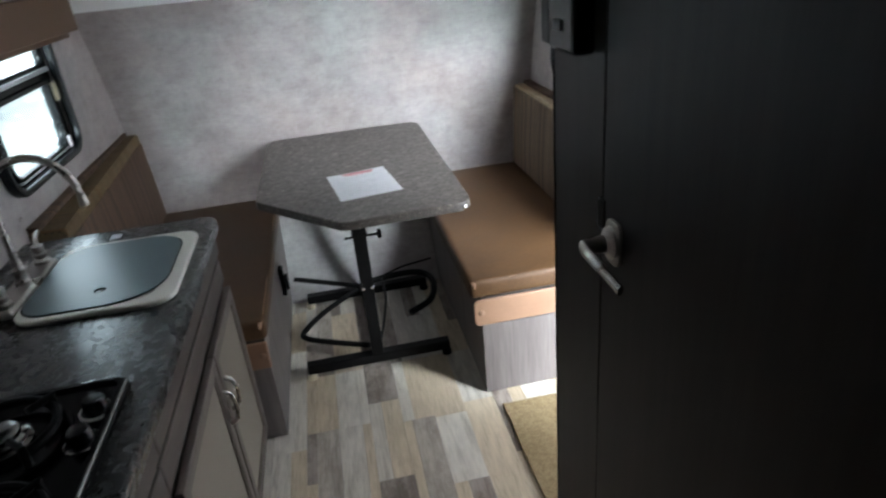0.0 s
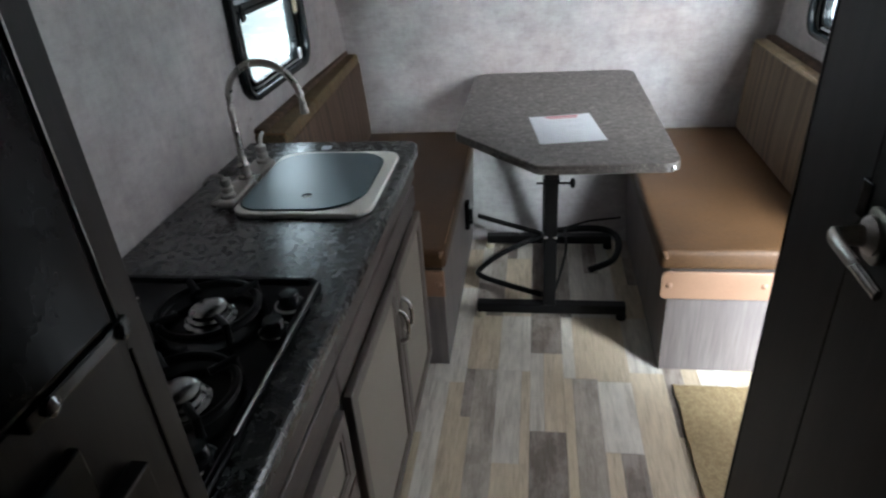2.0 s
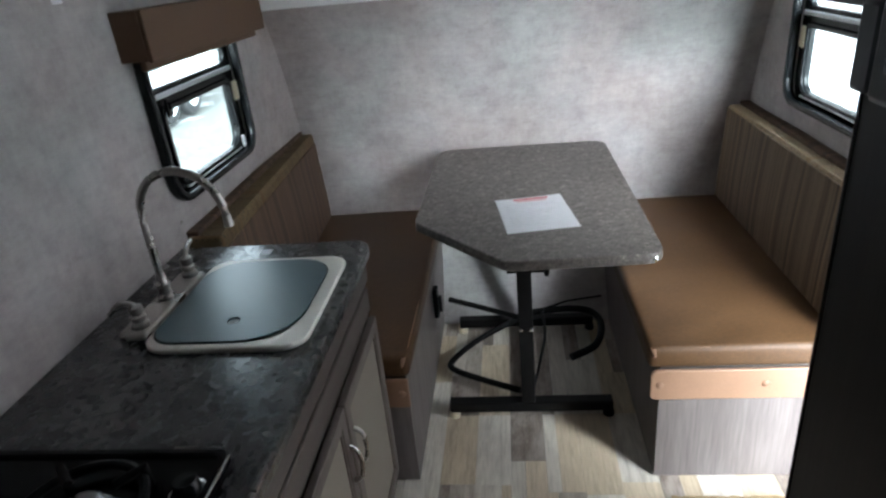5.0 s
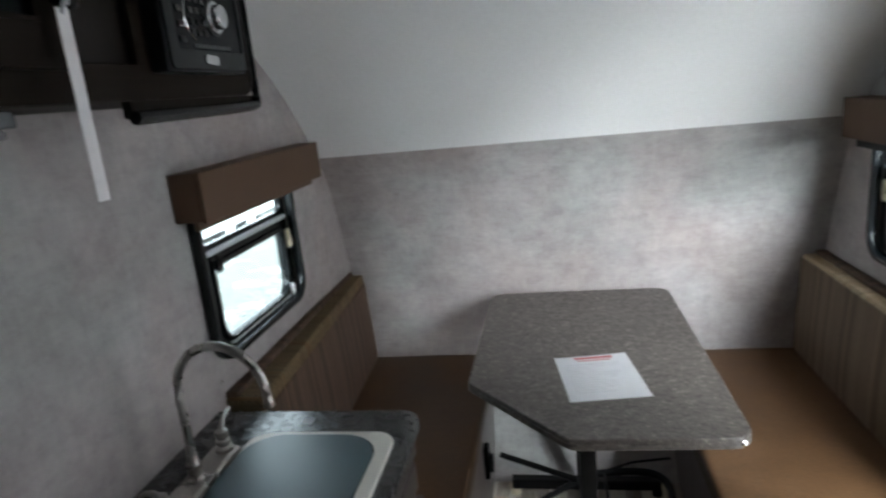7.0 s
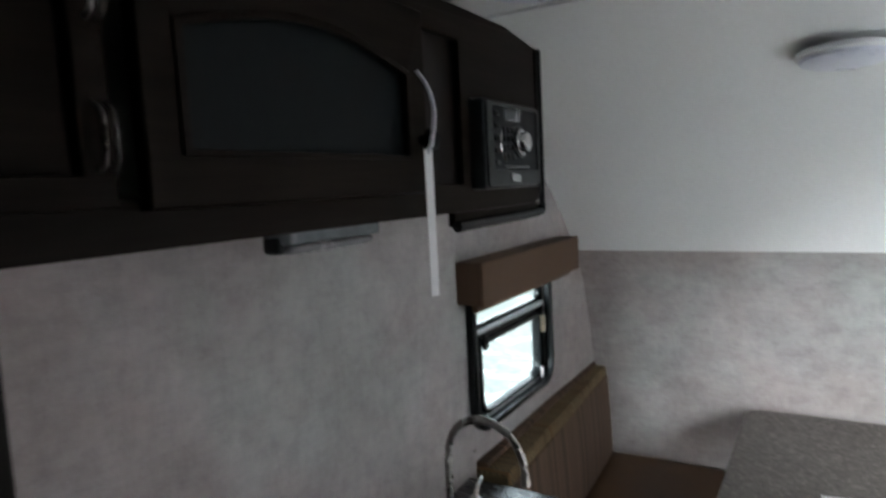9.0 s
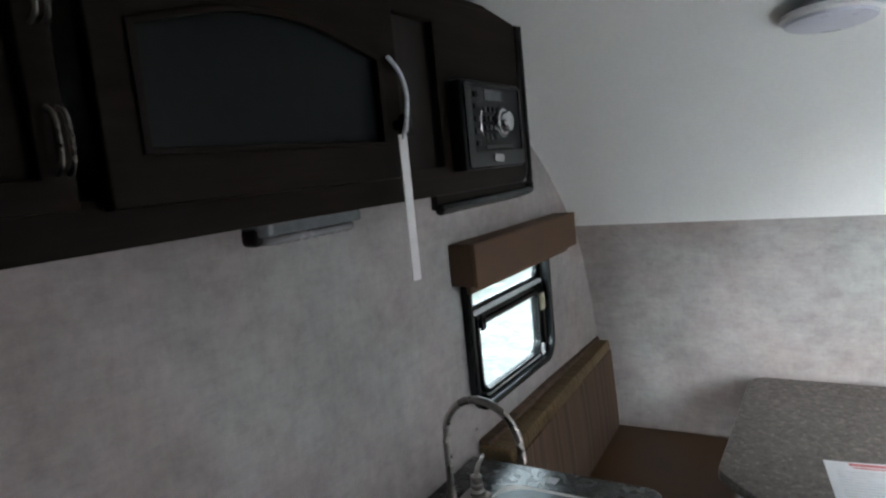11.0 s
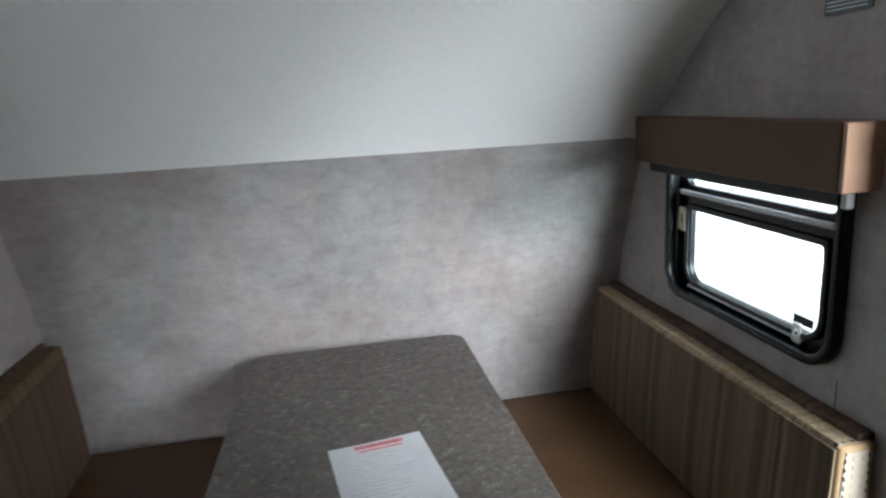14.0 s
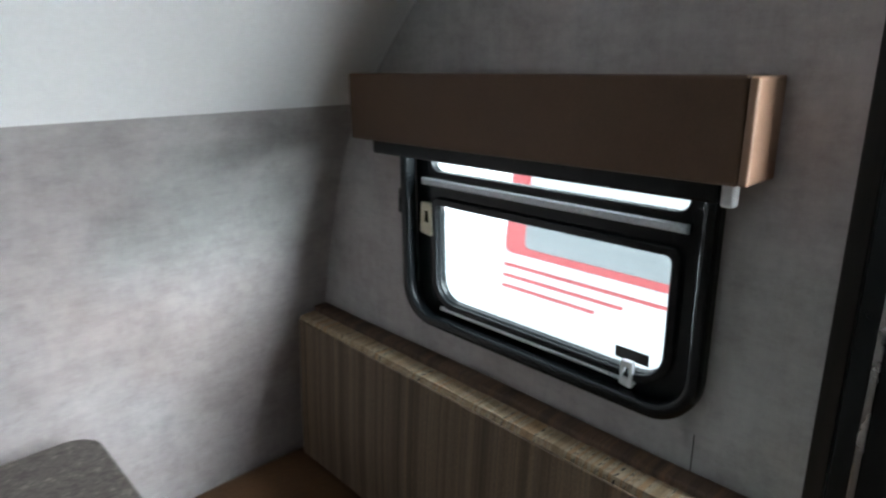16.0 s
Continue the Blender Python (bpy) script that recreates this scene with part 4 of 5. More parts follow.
def upper_cabinet():
    c = thing("wall_cabinet", (-0.61, 1.14, 1.6), "dark wood wall cabinet with a tinted-glass arch door", "wall cabinet")
    x, y0, y1, z0, z1 = -0.476, CSTART + 0.001, 1.748, 1.616, TOP - 0.006
    gx = x - 0.014
    part("bottom_board", box((XL + 0.001, y0, z0), (gx - 0.0005, y1 - 0.013, z0 + 0.014)), M_DARK_Y, c)
    part("top_board", box((XL + 0.001, y0, z1 - 0.012), (gx - 0.0005, y1 - 0.013, z1)), M_DARK_Y, c)
    part("end_board", plate(rounded([(XL + 0.001, z0), (x + 0.004, z0), (x + 0.004, z1), (XL + 0.001, z1)], [0, 0.03, 0.006, 0]), (), 0.012, 0.001, facing_y(y1 - 0.012)), M_DARK, c)
    part("face_frame", plate(rounded([(y0, z0 + 0.001), (y1 - 0.0125, z0 + 0.001), (y1 - 0.0125, z1), (y0, z1)], [0, 0.02, 0.004, 0]),
                             [rect(0.56, 1.668, 0.692, 1.925), rect(0.718, 1.668, 1.385, 1.925)], 0.014, 0.001, facing_x(gx)), M_DARK_Y, c)
    part("lower_strip", box((gx, 1.346, 1.592), (x, y1 - 0.013, z0 + 0.0005)), M_DARK_Y, c)
    path = glide([(x + 0.003, y1 + 0.002, z1 - 0.01), (x + 0.003, y1 + 0.003, z0 + 0.15), (x + 0.003, y1 + 0.002, z0 + 0.02), (x + 0.003, y1 - 0.006, z0 - 0.008), (x + 0.003, y1 - 0.04, z0 - 0.020), (x + 0.003, 1.346, z0 - 0.024)], 6)
    part("edge_trim", tube(path, [0.0075 if q < 16 else 0.0105 for q in range(len(path))], 8), M_BLACK, c, "black edge moulding")
    part("inner_panel", box((XL + 0.2, 1.225, 1.660), (gx - 0.004, 1.40, 1.935)), M_DARK, c)
    # glass door, set proud of the frame
    dx = x + 0.004
    g0, g1 = 0.737, 1.228
    a0, a1 = g0 + 0.045, g1 - 0.053
    arch = [(a0, 1.712), (a1, 1.712)] + [(a1 - (a1 - a0) * q / 14, 1.835 + 0.036 * math.sin(math.pi * q / 14)) for q in range(15)]
    d = part("door", plate(rect(g0, 1.656, g1, 1.938), [arch], 0.020, 0.003, facing_x(dx)), M_DARK_Y, c, "arched glass door")
    mid = ((a0 + a1) / 2, 1.78)
    grow = [(mid[0] + (p[0] - mid[0]) * 1.035, mid[1] + (p[1] - mid[1]) * 1.07) for p in arch]
    part("glass", plate(grow, (), 0.006, 0, facing_x(dx + 0.004)), M_DOORGLASS, d, "dark tinted glass")
    part("bead", plate(grow, [[(mid[0] + (p[0] - mid[0]) * 0.985, mid[1] + (p[1] - mid[1]) * 0.97) for p in arch]], 0.003, 0.001, facing_x(dx + 0.0205)), M_DARK_Y, d)
    d2 = part("door", plate(rect(0.530, 1.660, 0.7065, 1.938), [rect(0.562, 1.690, 0.676, 1.906)], 0.020, 0.003, facing_x(dx)), M_DARK_Y, c)
    part("panel", box((dx + 0.001, 0.558, 1.686), (dx + 0.007, 0.680, 1.910)), M_DARK_Y, d2)
    for hy in (0.690, 0.7005):
        for hz in (1.722, 1.852):
            pts = glide([(dx + 0.020, hy, hz - 0.030), (dx + 0.031, hy, hz - 0.022), (dx + 0.034, hy, hz), (dx + 0.031, hy, hz + 0.022), (dx + 0.020, hy, hz + 0.030)], 4)
            part("handle", tube(pts, 0.0020, 8), M_NICKEL, d2, "slim nickel bow handle")
    k = part("knob", turned([(0.008, 0), (0.008, 0.010), (0.017, 0.016), (0.017, 0.024), (0.010, 0.028)], Matrix.Translation((dx + 0.020, 1.208, 1.738)) @ pose(0, 0, 0, 0, 90, 0), 18), M_BLACK, d, "black catch knob")
    strap = glide([(dx + 0.030, 1.190, 1.840), (dx + 0.040, 1.204, 1.815), (dx + 0.046, 1.208, 1.780), (dx + 0.046, 1.200, 1.742), (dx + 0.046, 1.196, 1.726)], 5)
    part("strap", tube(strap, 0.0035, 8), M_PRINT, d, "pale plastic tie")


upper_cabinet()
tag = thing("hang_tag", (-0.428, 1.19, 1.60), "long white plastic strip hanging from the cabinet knob", "tag")
bm = box((-0.430, 1.182, 1.497), (-0.4285, 1.199, 1.722), 0.0005)
bmesh.ops.transform(bm, matrix=Matrix.Translation((-0.43, 1.19, 1.722)) @ pose(0, 0, 0, 0, 0, -12) @ Matrix.Translation((0.43, -1.19, -1.722)), verts=bm.verts)
part("strip", bm, M_WHITE, tag)
part("tie", tube(glide([(-0.429, 1.190, 1.715), (-0.424, 1.194, 1.735), (-0.428, 1.200, 1.745)], 4), 0.003, 8), M_PRINT, tag)


def radio():
    r = thing("car_stereo", (-0.46, 1.54, 1.655), "charcoal wall stereo with a silver volume dial", "stereo")
    x = -0.4755
    f = x + 0.032
    part("housing", box((x, 1.410, 1.655), (f, 1.664, 1.823), 0.005), M_RADIO, r)
    part("bezel", plate(rect(1.415, 1.660, 1.659, 1.818, 0.008), [rect(1.440, 1.690, 1.650, 1.811, 0.006)], 0.004, 0.001, facing_x(f + 0.0002)), M_BLACK, r)
    part("display", box((f + 0.0003, 1.495, 1.786), (f + 0.003, 1.568, 1.808), 0.001), M_DISPLAY, r, "grey display window")
    m = Matrix.Translation((f + 0.0003, 1.566, 1.746)) @ pose(0, 0, 0, 0, 90, 0)
    k = part("dial", turned([(0.026, 0), (0.026, 0.006), (0.021, 0.008), (0.019, 0.018), (0.016, 0.020), (0.003, 0.0205)], m, 28), M_CHROME, r, "silver volume dial")
    part("dial_ring", turned([(0.031, 0), (0.031, 0.003), (0.027, 0.004)], m, 28), M_BLACK, k)
    for i in range(3):
        for j in range(4):
            part("button", box((f + 0.0003, 1.487 + i * 0.019, 1.712 + j * 0.017), (f + 0.004, 1.500 + i * 0.019, 1.723 + j * 0.017), 0.001), M_BLACK, r)
    for j in range(5):
        part("button", box((f + 0.0003, 1.450, 1.700 + j * 0.023), (f + 0.004, 1.466, 1.710 + j * 0.023), 0.001), M_BLACK, r)
    part("slot", box((f + 0.0003, 1.490, 1.694), (f + 0.002, 1.610, 1.700)), M_BLACK, r)
    bow = [(f + 0.002, 1.510 - 0.038 * math.sin(a), 1.742 - 0.038 * math.cos(a)) for a in (0.35 + 1.9 * q / 10 for q in range(11))]
    part("accent_bow", tube(bow, 0.0016, 6), M_CHROME, r, "thin silver bow beside the keys")
    part("emblem", plate(rounded([(1.510, 1.669), (1.552, 1.666), (1.556, 1.681), (1.514, 1.684)], 0.0065, 5), (), 0.002, 0, facing_x(f + 0.0043)), M_CHROME, r, "small silver oval emblem")


radio()


def under_light():
    u = thing("under_cabinet_light", (-0.57, 1.12, 1.58), "slim oval light below the wall cabinet, off", "light")
    part("base", plate(rect(-0.602, 0.995, -0.545, 1.228, 0.026, 8), (), 0.022, 0.004, lying(1.5935)), M_DUSK, u)
    part("lens", plate(rect(-0.596, 1.012, -0.550, 1.212, 0.022, 8), (), 0.013, 0.006, lying(1.580)), M_OFFLENS, u, "clear ribbed lens")
    for q in range(9):
        part("rib", box((-0.590, 1.034 + q * 0.019, 1.5788), (-0.556, 1.038 + q * 0.019, 1.5798), 0.0004), M_OFFLENS, u)
    part("end_cap", box((-0.590, 0.993, 1.581), (-0.557, 1.0115, 1.608), 0.008, seg=3), M_RADIO, u)


under_light()

# ---- dinette ----
SEAT = 0.478


def bench(x_in, x_wall, y0, label, group):
    """A plywood bench box between the aisle and the wall, with a buttoned strip along its front."""
    b = thing("bench", ((x_in + x_wall) / 2, 2.4, 0.004), label, "bench", group)
    s = 1 if x_wall > x_in else -1
    lo, hi = sorted((x_in, x_in + s * 0.015))
    line = [(y, z) for y, z in nose if z <= 0.395]
    shape = [(y0 + 0.016, 0.004)] + [(y - 0.003, max(z, 0.004)) for y, z in line] + [(line[-1][0] - 0.003, 0.395), (y0 + 0.016, 0.395)]
    part("side_board", plate(shape, (), 0.015, 0, facing_x(lo)), M_GREY, b)
    f0, f1 = sorted((x_in, x_wall - s * 0.002))
    part("front_board", box((f0, y0, 0.004), (f1, y0 + 0.0155, 0.395), 0.001), M_GREY, b)
    part("top_board", box((f0, y0 + 0.001, 0.3955), (f1, 3.005, 0.407), 0.001), M_GREY_Y, b)
    return b


bR = bench(0.541, XR, 1.864, "taupe wood-grain bench box beside the entry", "dinette benches")
bL = bench(-0.186, XL, 1.850, "taupe wood-grain bench box behind the kitchen counter", "dinette benches")
part("apron", plate(rect(0.512, 0.302, 1.085, 0.402, 0.02), (), 0.0125, 0.004, facing_y(1.851)), M_APRON, bR, "tan vinyl strip with brass buttons")
part("apron", box((-0.262, 1.8355, 0.302), (-0.180, 1.8495, 0.402), 0.005, seg=3), M_APRON, bL, "tan vinyl strip with brass buttons")
for par, xs, y in ((bR, (0.538, 0.825), 1.851), (bL, (-0.200,), 1.8355)):
    for x in xs:
        part("button", turned([(0.011, 0), (0.010, 0.003), (0.006, 0.005), (0.001, 0.006)], Matrix.Translation((x, y, 0.354)) @ pose(0, 0, 0, 90, 0, 0), 16), M_APRON, par)
lt = part("latch", box((-0.1855, 2.51, 0.20), (-0.166, 2.56, 0.325), 0.004), M_BLACK, bL, "black table-leg clamp")
part("lever", box((-0.1655, 2.525, 0.22), (-0.152, 2.545, 0.29), 0.003), M_STEEL_BLACK, lt)


def seat_cushion(x0, x1, y0, label):
    c = thing("seat_cushion", ((x0 + x1) / 2, 2.4, 0.408), label, "cushion", "dinette cushions")
    part("cover", cushion((x0, y0, 0.4085), (x1, 3.012, SEAT), 0.022, 0.006), M_VINYL, c)
    loop = glide([(x0 + 0.009, 2.98, SEAT - 0.007), (x0 + 0.009, y0 + 0.06, SEAT - 0.007), (x0 + 0.022, y0 + 0.020, SEAT - 0.007), (x0 + 0.06, y0 + 0.009, SEAT - 0.007), (x1 - 0.03, y0 + 0.009, SEAT - 0.007)], 6) if x1 > 1 else \
        glide([(x1 - 0.009, 2.98, SEAT - 0.007), (x1 - 0.009, y0 + 0.06, SEAT - 0.007), (x1 - 0.022, y0 + 0.020, SEAT - 0.007), (x1 - 0.06, y0 + 0.009, SEAT - 0.007), (x0 + 0.03, y0 + 0.009, SEAT - 0.007)], 6)
    part("piping", tube(loop, 0.0035, 8), M_APRON, c, "tan seam piping")


seat_cushion(0.503, XR - 0.004, 1.853, "brown vinyl seat cushion on the bench by the entry")
seat_cushion(XL + 0.004, -0.172, 1.838, "brown vinyl seat cushion on the bench behind the counter")


def back_cushion(x0, x1, y0, y1, lean, label, flare=0.0):
    c = thing("back_cushion", ((x0 + x1) / 2, (y0 + y1) / 2, SEAT + 0.004), label, "cushion", "dinette cushions")
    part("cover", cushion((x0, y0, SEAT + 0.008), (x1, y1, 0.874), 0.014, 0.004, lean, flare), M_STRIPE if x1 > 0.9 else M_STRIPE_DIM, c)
    xf = x0 if x1 > 0.9 else x1
    s = 1 if x1 > 0.9 else -1
    bm = cushion((min(xf, xf - s * 0.004) - 0.0005, y0 + 0.010, SEAT + 0.018), (max(xf, xf - s * 0.004) + 0.0005, y1 - 0.010, 0.864 if s > 0 else 0.836), 0.0018, 0.004, lean)
    for v in bm.verts:
        v.co.x += flare * (y1 - v.co.y) / (y1 - y0)
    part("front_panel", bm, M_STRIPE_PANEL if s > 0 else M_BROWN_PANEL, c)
    if s > 0:
        part("end_panel", cushion((x0 + 0.010, y0 - 0.002, SEAT + 0.020), (x1 - 0.010, y0 + 0.004, 0.862), 0.0018, 0.0, lean), M_STRIPE_END, c, "striped end panel, cream paled as the lit end")
    # raised brown strip that stands for the shade on the top beside the wall
    bm = cushion((min(xf + s * 0.044, xf + s * 0.082), y0 + 0.012, 0.868), (max(xf + s * 0.044, xf + s * 0.082), y1 - 0.004, 0.886), 0.006, 0.003)
    for v in bm.verts:
        lim = XR - 0.002 if s > 0 else XL + 0.002
        v.co.x = min(v.co.x + 0.017, lim) if s > 0 else max(v.co.x - 0.017 + 0.5 * flare * (y1 - v.co.y) / (y1 - y0), lim)
    part("top_shade", bm, M_BROWN_PANEL, c, "brown strip for the shaded top by the wall")
    top = [(xf + s * 0.006 + lean * 0.385 + flare * (y1 - y) / (y1 - y0), y, 0.8725) for y in (y0 + 0.012, (y0 + y1) / 2, y1 - 0.012)]
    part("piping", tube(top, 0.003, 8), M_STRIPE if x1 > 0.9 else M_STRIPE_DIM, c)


back_cushion(1.000, 1.078, 1.878, 2.965, 0.045, "striped woven back cushion leaning below the window")
back_cushion(-0.730, -0.676, 1.862, 2.955, -0.045, "brown and striped back cushion behind the counter", 0.050)


def dining_table():
    t = thing("dinette_table", (0.18, 2.4, 0.0), "brown granite-look dinette table on a black folding pedestal", "table")
    outline = rounded([(-0.155, 2.950), (-0.160, 2.160), (0.122, 1.850), (0.538, 1.862), (0.532, 2.955)], [0.06, 0.05, 0.05, 0.055, 0.06], 8)
    part("tabletop", plate(outline, (), 0.028, 0.004, lying(0.737)), M_TABLE, t)
    ctr = Vector((0.19, 2.42))
    grown, shrunk = ([tuple(ctr + (Vector(p) - ctr) * q) for p in outline] for q in (1.003, 0.985))
    part("edge_band", plate(grown, [shrunk], 0.016, 0.002, lying(0.7365)), M_TABLE, t, "matching edge band")
    for py in (2.16, 2.72):
        p = part("pedestal", box((0.148, py - 0.022, 0.07), (0.196, py + 0.022, 0.715), 0.004), M_STEEL_BLACK, t)
        part("collar", box((0.144, py - 0.026, 0.585), (0.200, py + 0.026, 0.600), 0.003), M_STEEL_BLACK, p)
        part("clamp_screw", tube([(0.118, py, 0.575), (0.238, py, 0.575)], 0.0045, 10), M_STEEL_BLACK, p)
        part("clamp_knob", turned([(0.010, 0), (0.018, 0.004), (0.018, 0.014), (0.008, 0.018)], Matrix.Translation((0.236, py, 0.575)) @ pose(0, 0, 0, 0, 90, 0), 14), M_STEEL_BLACK, p)
        part("top_plate", box((0.07, py - 0.06, 0.716), (0.275, py + 0.06, 0.7362), 0.003), M_STEEL_BLACK, p)
        f = part("foot_bar", box((-0.108, py - 0.022, 0.030), (0.462, py + 0.022, 0.069), 0.004), M_STEEL_BLACK, t)
        for fx in (-0.095, 0.449):
            part("foot_pad", turned([(0.020, 0.0), (0.020, 0.012), (0.014, 0.029)], Matrix.Translation((fx, py, 0.001)), 16), M_CREAM if fx < 0 else M_STEEL_BLACK, f)
    part("spine_bar", box((0.152, 2.183, 0.034), (0.192, 2.697, 0.066), 0.003), M_STEEL_BLACK, t)
    part("left_strut", tube(glide([(0.15, 2.66, 0.10), (-0.02, 2.52, 0.085), (-0.115, 2.40, 0.072), (-0.105, 2.345, 0.07), (0.0, 2.27, 0.078), (0.145, 2.19, 0.085)], 6), 0.012, 10), M_STEEL_BLACK, t)
    part("right_hook", tube(glide([(0.195, 2.70, 0.10), (0.36, 2.715, 0.105), (0.455, 2.69, 0.10), (0.482, 2.60, 0.09), (0.445, 2.48, 0.075), (0.345, 2.41, 0.068)], 6), 0.015, 10), M_STEEL_BLACK, t)
    part("rod", tube([(-0.15, 2.76, 0.145), (0.15, 2.64, 0.115)], 0.012, 10), M_STEEL_BLACK, t)
    part("brace", tube(glide([(0.250, 2.69, 0.11), (0.252, 2.55, 0.09), (0.225, 2.38, 0.082), (0.192, 2.20, 0.09)], 5), 0.006, 8), M_STEEL_BLACK, t)
    part("hook_wire", tube([(0.26, 2.70, 0.118), (0.36, 2.73, 0.135), (0.50, 2.735, 0.15)], 0.005, 8), M_STEEL_BLACK, t)
    for bx in (0.155, 0.189):
        part("bolt", turned([(0.007, 0), (0.007, 0.004), (0.003, 0.006)], Matrix.Translation((bx, 2.137, 0.372)) @ pose(0, 0, 0, 90, 0, 0), 12), M_CHROME, t)
    part("corner_screw", turned([(0.009, 0), (0.009, 0.004), (0.004, 0.006)], Matrix.Translation((0.512, 1.868, 0.748)) @ pose(0, 0, 0, 90, 0, 30), 12), M_CHROME, t)


dining_table()


def info_sheet():
    base = Matrix.Translation((0.216, 2.185, 0.7655)) @ pose(0, 0, 0, 0, 0, 8.2)
    s = thing("paper_sheet", (0.216, 2.185, 0.7655), "white printed sheet with a red heading on the table", "paper")
    bm = bmesh.new()
    g = [[bm.verts.new(base @ Vector((-0.108 + 0.216 * i / 8, -0.1395 + 0.279 * j / 10, 0.0004 + 0.0016 * (i / 8 - 0.4) ** 2 * 4 * (j / 10)))) for i in range(9)] for j in range(11)]
    top = [bm.faces.new((g[j][i], g[j][i + 1], g[j + 1][i + 1], g[j + 1][i])) for j in range(10) for i in range(8)]
    bmesh.ops.solidify(bm, geom=top, thickness=0.0004)
    part("sheet", bm, M_SHEET, s)

    def bar(u0, v0, u1, v1, mat, name, label=""):
        bm = box((u0, v0, 0.0026), (u1, v1, 0.0029))
        bmesh.ops.transform(bm, matrix=base, verts=bm.verts)
        part(name, bm, mat, s, label)

    bar(-0.050, 0.112, 0.062, 0.127, M_RED, "heading", "red printed heading")
    bar(-0.042, 0.099, 0.056, 0.105, M_RED, "subheading", "red printed line")
    rng = random.Random(2)
    for q in range(13):
        v = 0.075 - q * 0.0145
        bar(-0.085, v, -0.085 + rng.uniform(0.07, 0.165), v + 0.004, M_FAINT, "text_line")


info_sheet()

# ---- entry mat ----
mat_thing = thing("door_mat", (0.80, 1.42, 0.004), "tan coir mat inside the entry doorway", "mat")
rng = random.Random(8)
edge = [(0.575, 1.772), (0.575, 1.10), (1.04, 1.10), (1.04, 1.772)]
ring = []
for i, p in enumerate(edge):
    q = edge[(i + 1) % 4]
    ring += [(p[0] + (q[0] - p[0]) * t / 24 + rng.uniform(-0.003, 0.003), p[1] + (q[1] - p[1]) * t / 24 + rng.uniform(-0.003, 0.003)) for t in range(24)]
part("mat_body", plate(ring, (), 0.011, 0.002, lying(0.004)), M_COIR, mat_thing)

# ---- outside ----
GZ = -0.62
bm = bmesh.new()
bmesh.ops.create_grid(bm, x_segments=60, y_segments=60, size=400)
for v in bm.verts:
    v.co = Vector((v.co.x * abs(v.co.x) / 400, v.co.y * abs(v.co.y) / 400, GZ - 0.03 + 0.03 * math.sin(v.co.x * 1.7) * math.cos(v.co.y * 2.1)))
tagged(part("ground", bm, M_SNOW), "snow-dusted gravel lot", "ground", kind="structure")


def trailer(m, label, red):
    """A parked travel trailer, its long side along its own y, its near face at its own x 0."""
    o = m @ Vector((0, 0, 0))
    t = thing("travel_trailer", o, label, "trailer", "parked trailers")
    accent = M_REDBODY if red else M_DUSK

    def put(name, bm, mat, parent=t, lab=""):
        for v in bm.verts:
            v.co.y += 0.10 * (v.co.z - 1.12)
        bmesh.ops.transform(bm, matrix=m, verts=bm.verts)
        return part(name, bm, mat, parent, lab)

    w = put("body", plate(rounded([(0, 0.28), (4.0, 0.28), (4.0, 2.55), (0, 2.55)], [0.12, 0.12, 0.5, 0.35], 8), (), 2.1, 0.03, facing_x(0)), M_BODY)
    put("window_band", plate(rect(0.03, 1.015, 2.2, 1.375, 0.05), [rect(0.17, 1.06, 1.40, 1.355, 0.04)], 0.01, 0.002, facing_x(-0.012)), accent, w, "coloured band round the window")
    put("window", plate(rect(0.165, 1.055, 1.41, 1.36, 0.04), (), 0.006, 0.001, facing_x(-0.008)), M_TINT, w, "grey tinted window")
    for q in range(3):
        put("stripe", plate(rect(0.03, 0.925 - 0.068 * q, (1.9, 0.84, 0.68)[q], 0.945 - 0.068 * q, 0.006), (), 0.004, 0.001, facing_x(-0.006)), accent, w, "thin painted stripe")
    put("pillar", plate(rect(0.035, 1.378, 0.165, 2.1, 0.02), (), 0.004, 0.001, facing_x(-0.006)), accent, w)
    put("roof_edge", plate(rect(0.3, 2.36, 3.4, 2.40, 0.01), (), 0.02, 0.003, facing_x(-0.02)), M_NICKEL, w)
    for wy in (2.1, 2.9):
        ty = put("wheel", turned([(0.20, 0), (0.31, 0.01), (0.33, 0.05), (0.33, 0.15), (0.31, 0.19), (0.2, 0.2)], Matrix.Translation((0.02, wy, 0.335)) @ pose(0, 0, 0, 0, 90, 0)), M_TYRE)
        put("rim", turned([(0.19, -0.004), (0.17, -0.002), (0.05, -0.02), (0.01, -0.02)], Matrix.Translation((0.02, wy, 0.335)) @ pose(0, 0, 0, 0, 90, 0)), M_BODY, ty)
    for jy in (0.4, 3.6):
        put("jack", box((0.3, jy, 0.0), (0.36, jy + 0.06, 0.279), 0.004), M_TYRE)
    return t


trailer(Matrix.Translation((3.0, 4.03, GZ)) @ pose(0, 0, 0, 0, 0, 180) @ Matrix.Diagonal((-1, 1, 1, 1)), "white travel trailer with red stripes parked outside", True)
trailer(Matrix.Translation((-5.4, 8.4, GZ)) @ Matrix.Diagonal((-1, 1, 1, 1)), "white travel trailer with grey stripes parked across the lot", False)

# ---- floor, plank by plank ----
floor = part("floor", box((XL - 0.03, BACK - 0.03, -0.04), (XR + 0.03, 3.02, -0.004)), M_SUB)
tagged(floor, "plank-look vinyl floor in mixed tan and grey", "floor", kind="structure")
rng = random.Random(21)
PW, GAP, X0 = 0.113, 0.0003, -0.009
lengths = (0.24, 0.33, 0.45, 0.60)
plank_meshes = {}


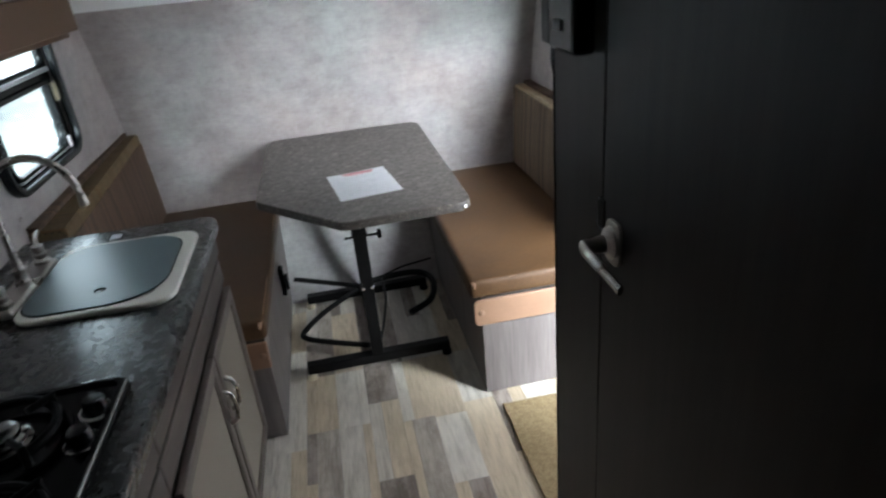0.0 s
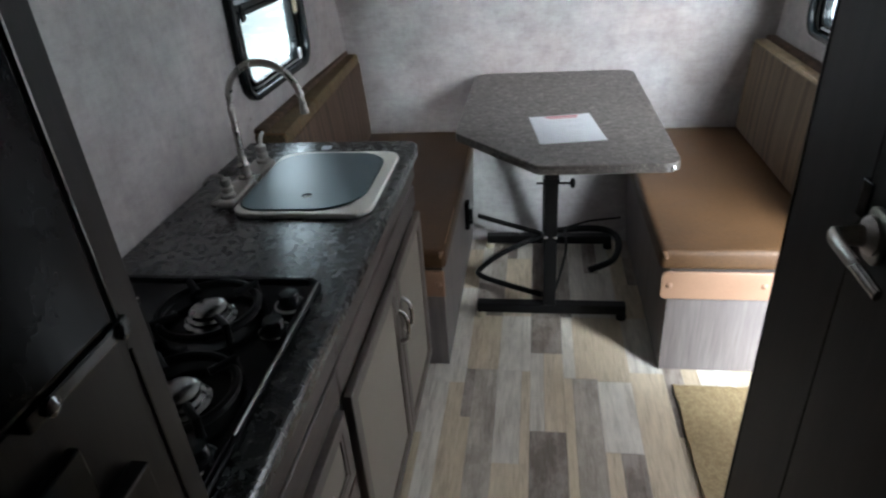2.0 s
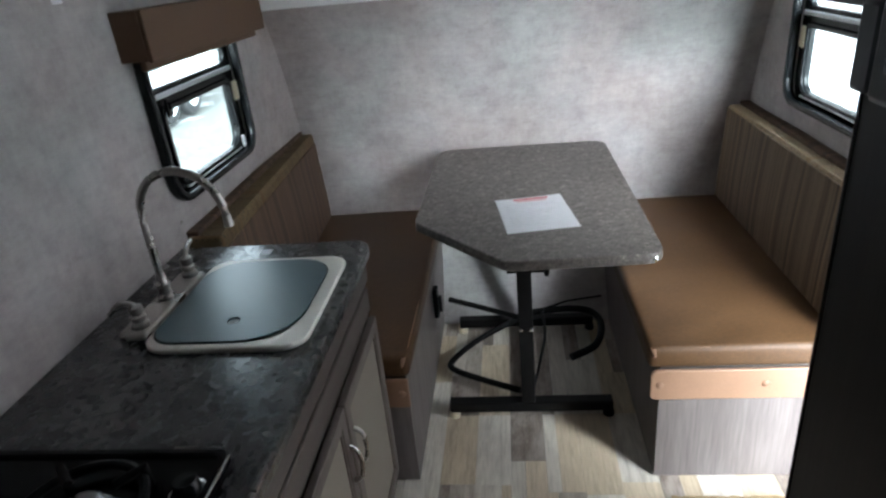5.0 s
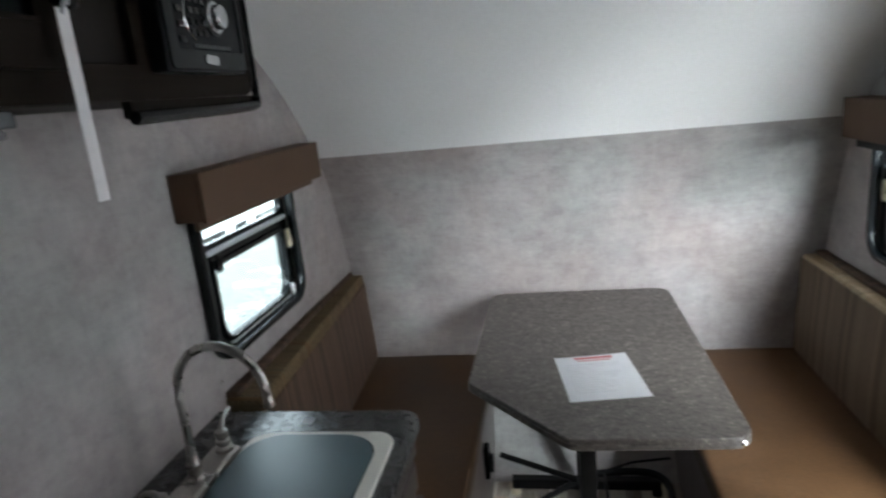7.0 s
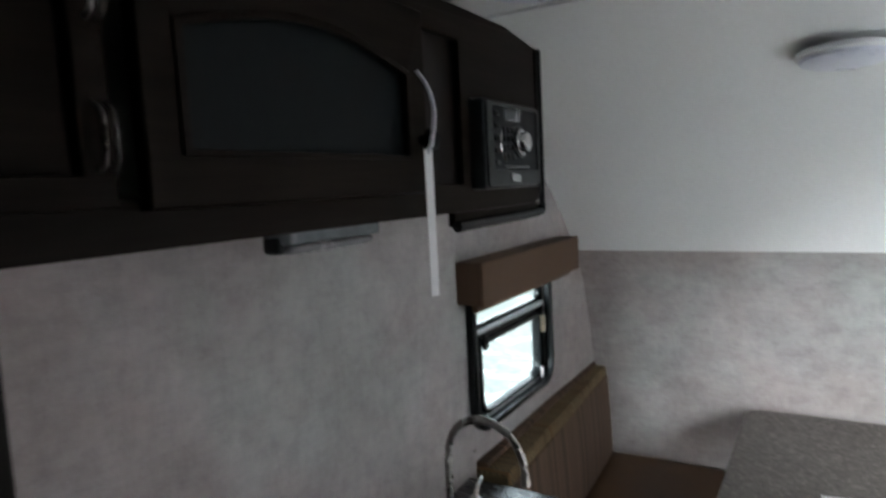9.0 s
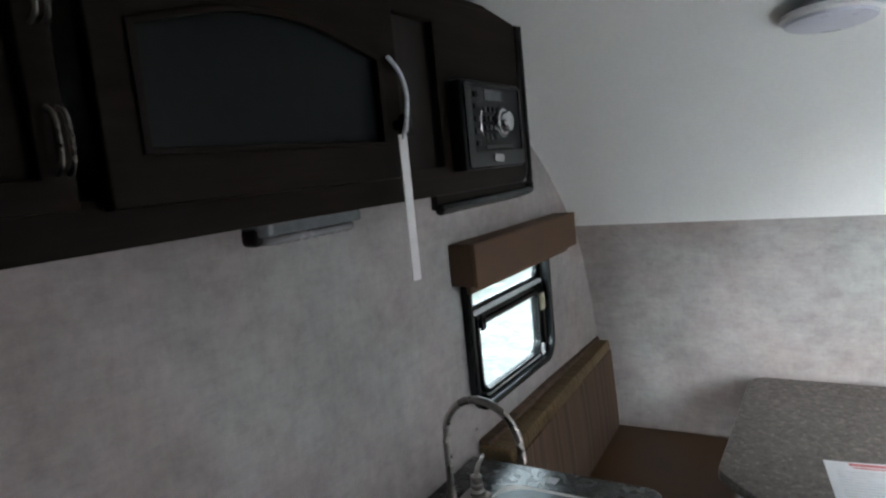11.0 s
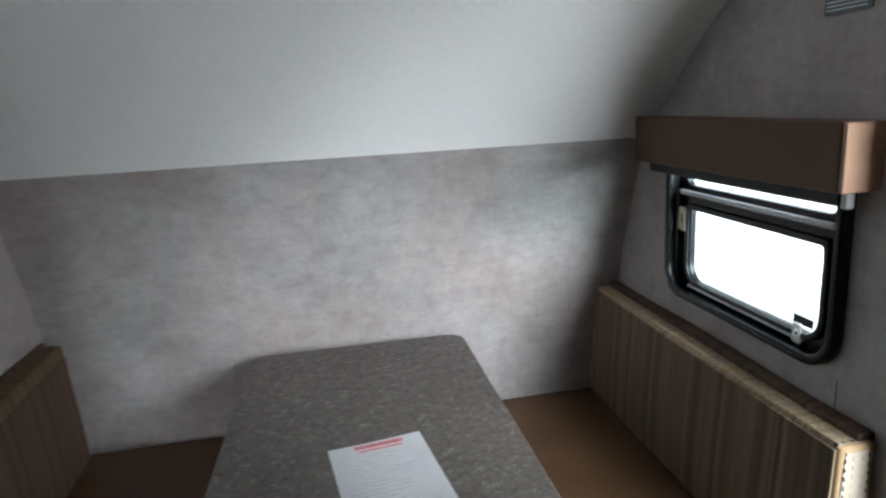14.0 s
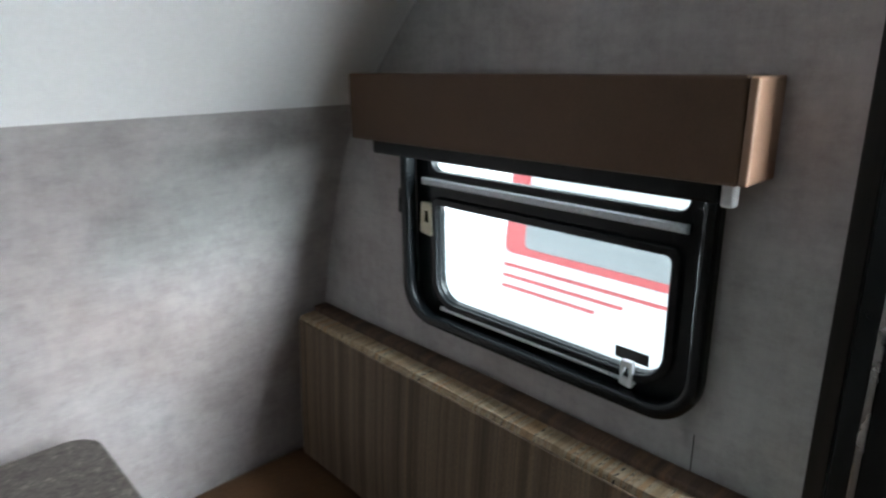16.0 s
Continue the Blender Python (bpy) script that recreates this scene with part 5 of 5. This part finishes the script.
def plank(x0, x1, y0, y1, tone):
    w, ln = round(x1 - x0, 4), round(y1 - y0, 4)
    key = (w, ln, tone)
    if key not in plank_meshes:
        bm = box((-w / 2 + GAP, -ln / 2 + GAP, -0.004), (w / 2 - GAP, ln / 2 - GAP, 0.0))
        me = bpy.data.meshes.new("plank")
        bm.to_mesh(me)
        bm.free()
        me.materials.append(M_PLANKS[tone])
        plank_meshes[key] = me
    o = new("plank", plank_meshes[key])
    o.location = ((x0 + x1) / 2, (y0 + y1) / 2, 0.0)
    o.parent = floor


def fill(x0, y0, y1):
    """Random planks, some split lengthwise, along one column of the floor."""
    y = y0
    while y < y1 - 0.001:
        e = min(y + rng.choice(lengths), y1)
        if y1 - e < 0.12:
            e = y1
        cut = rng.choice((0, 0, 0.045, 0.06))
        tones = rng.sample((0, 0, 1, 1, 2, 3), 2)
        if cut:
            plank(x0, x0 + cut, y, e, tones[0])
            plank(x0 + cut, x0 + PW, y, e, tones[1])
        else:
            plank(x0, x0 + PW, y, e, tones[0])
        y = e


# the planks in the middle of the aisle, column by column: (from, to, start, end, tone)
AISLE = {
    -1: ((0, 0.113, 1.833, 2.16, 0), (0, 0.034, 1.595, 1.833, 3), (0.034, 0.113, 1.2, 1.833, 2), (0, 0.034, 1.2, 1.595, 0)),
    0: ((0, 0.113, 1.83, 2.16, 1), (0, 0.082, 1.412, 1.83, 1), (0.082, 0.113, 1.412, 1.83, 0), (0, 0.113, 1.2, 1.412, 0)),
    1: ((0, 0.113, 1.932, 2.16, 3), (0, 0.046, 1.547, 1.932, 1), (0.046, 0.113, 1.547, 1.932, 0), (0, 0.113, 1.2, 1.547, 3)),
    2: ((0, 0.042, 1.80, 2.16, 1), (0.042, 0.113, 1.80, 2.16, 0), (0, 0.030, 1.2, 1.80, 0), (0.030, 0.113, 1.2, 1.80, 2)),
    3: ((0, 0.113, 1.79, 2.16, 0), (0, 0.113, 1.475, 1.79, 1), (0, 0.045, 1.2, 1.475, 0), (0.045, 0.113, 1.2, 1.475, 3)),
    4: ((0, 0.113, 1.84, 2.16, 1), (0, 0.113, 1.2, 1.84, 0)),
}
for col in range(-7, 10):
    px = X0 + col * PW
    if px > XR:
        break
    if col in AISLE:
        fill(px, BACK, 1.2)
        for a, e, y0, y1, tone in AISLE[col]:
            plank(px + a, px + e, y0, y1, tone)
        fill(px, 2.16, 3.0)
    else:
        fill(px, BACK, 3.0)
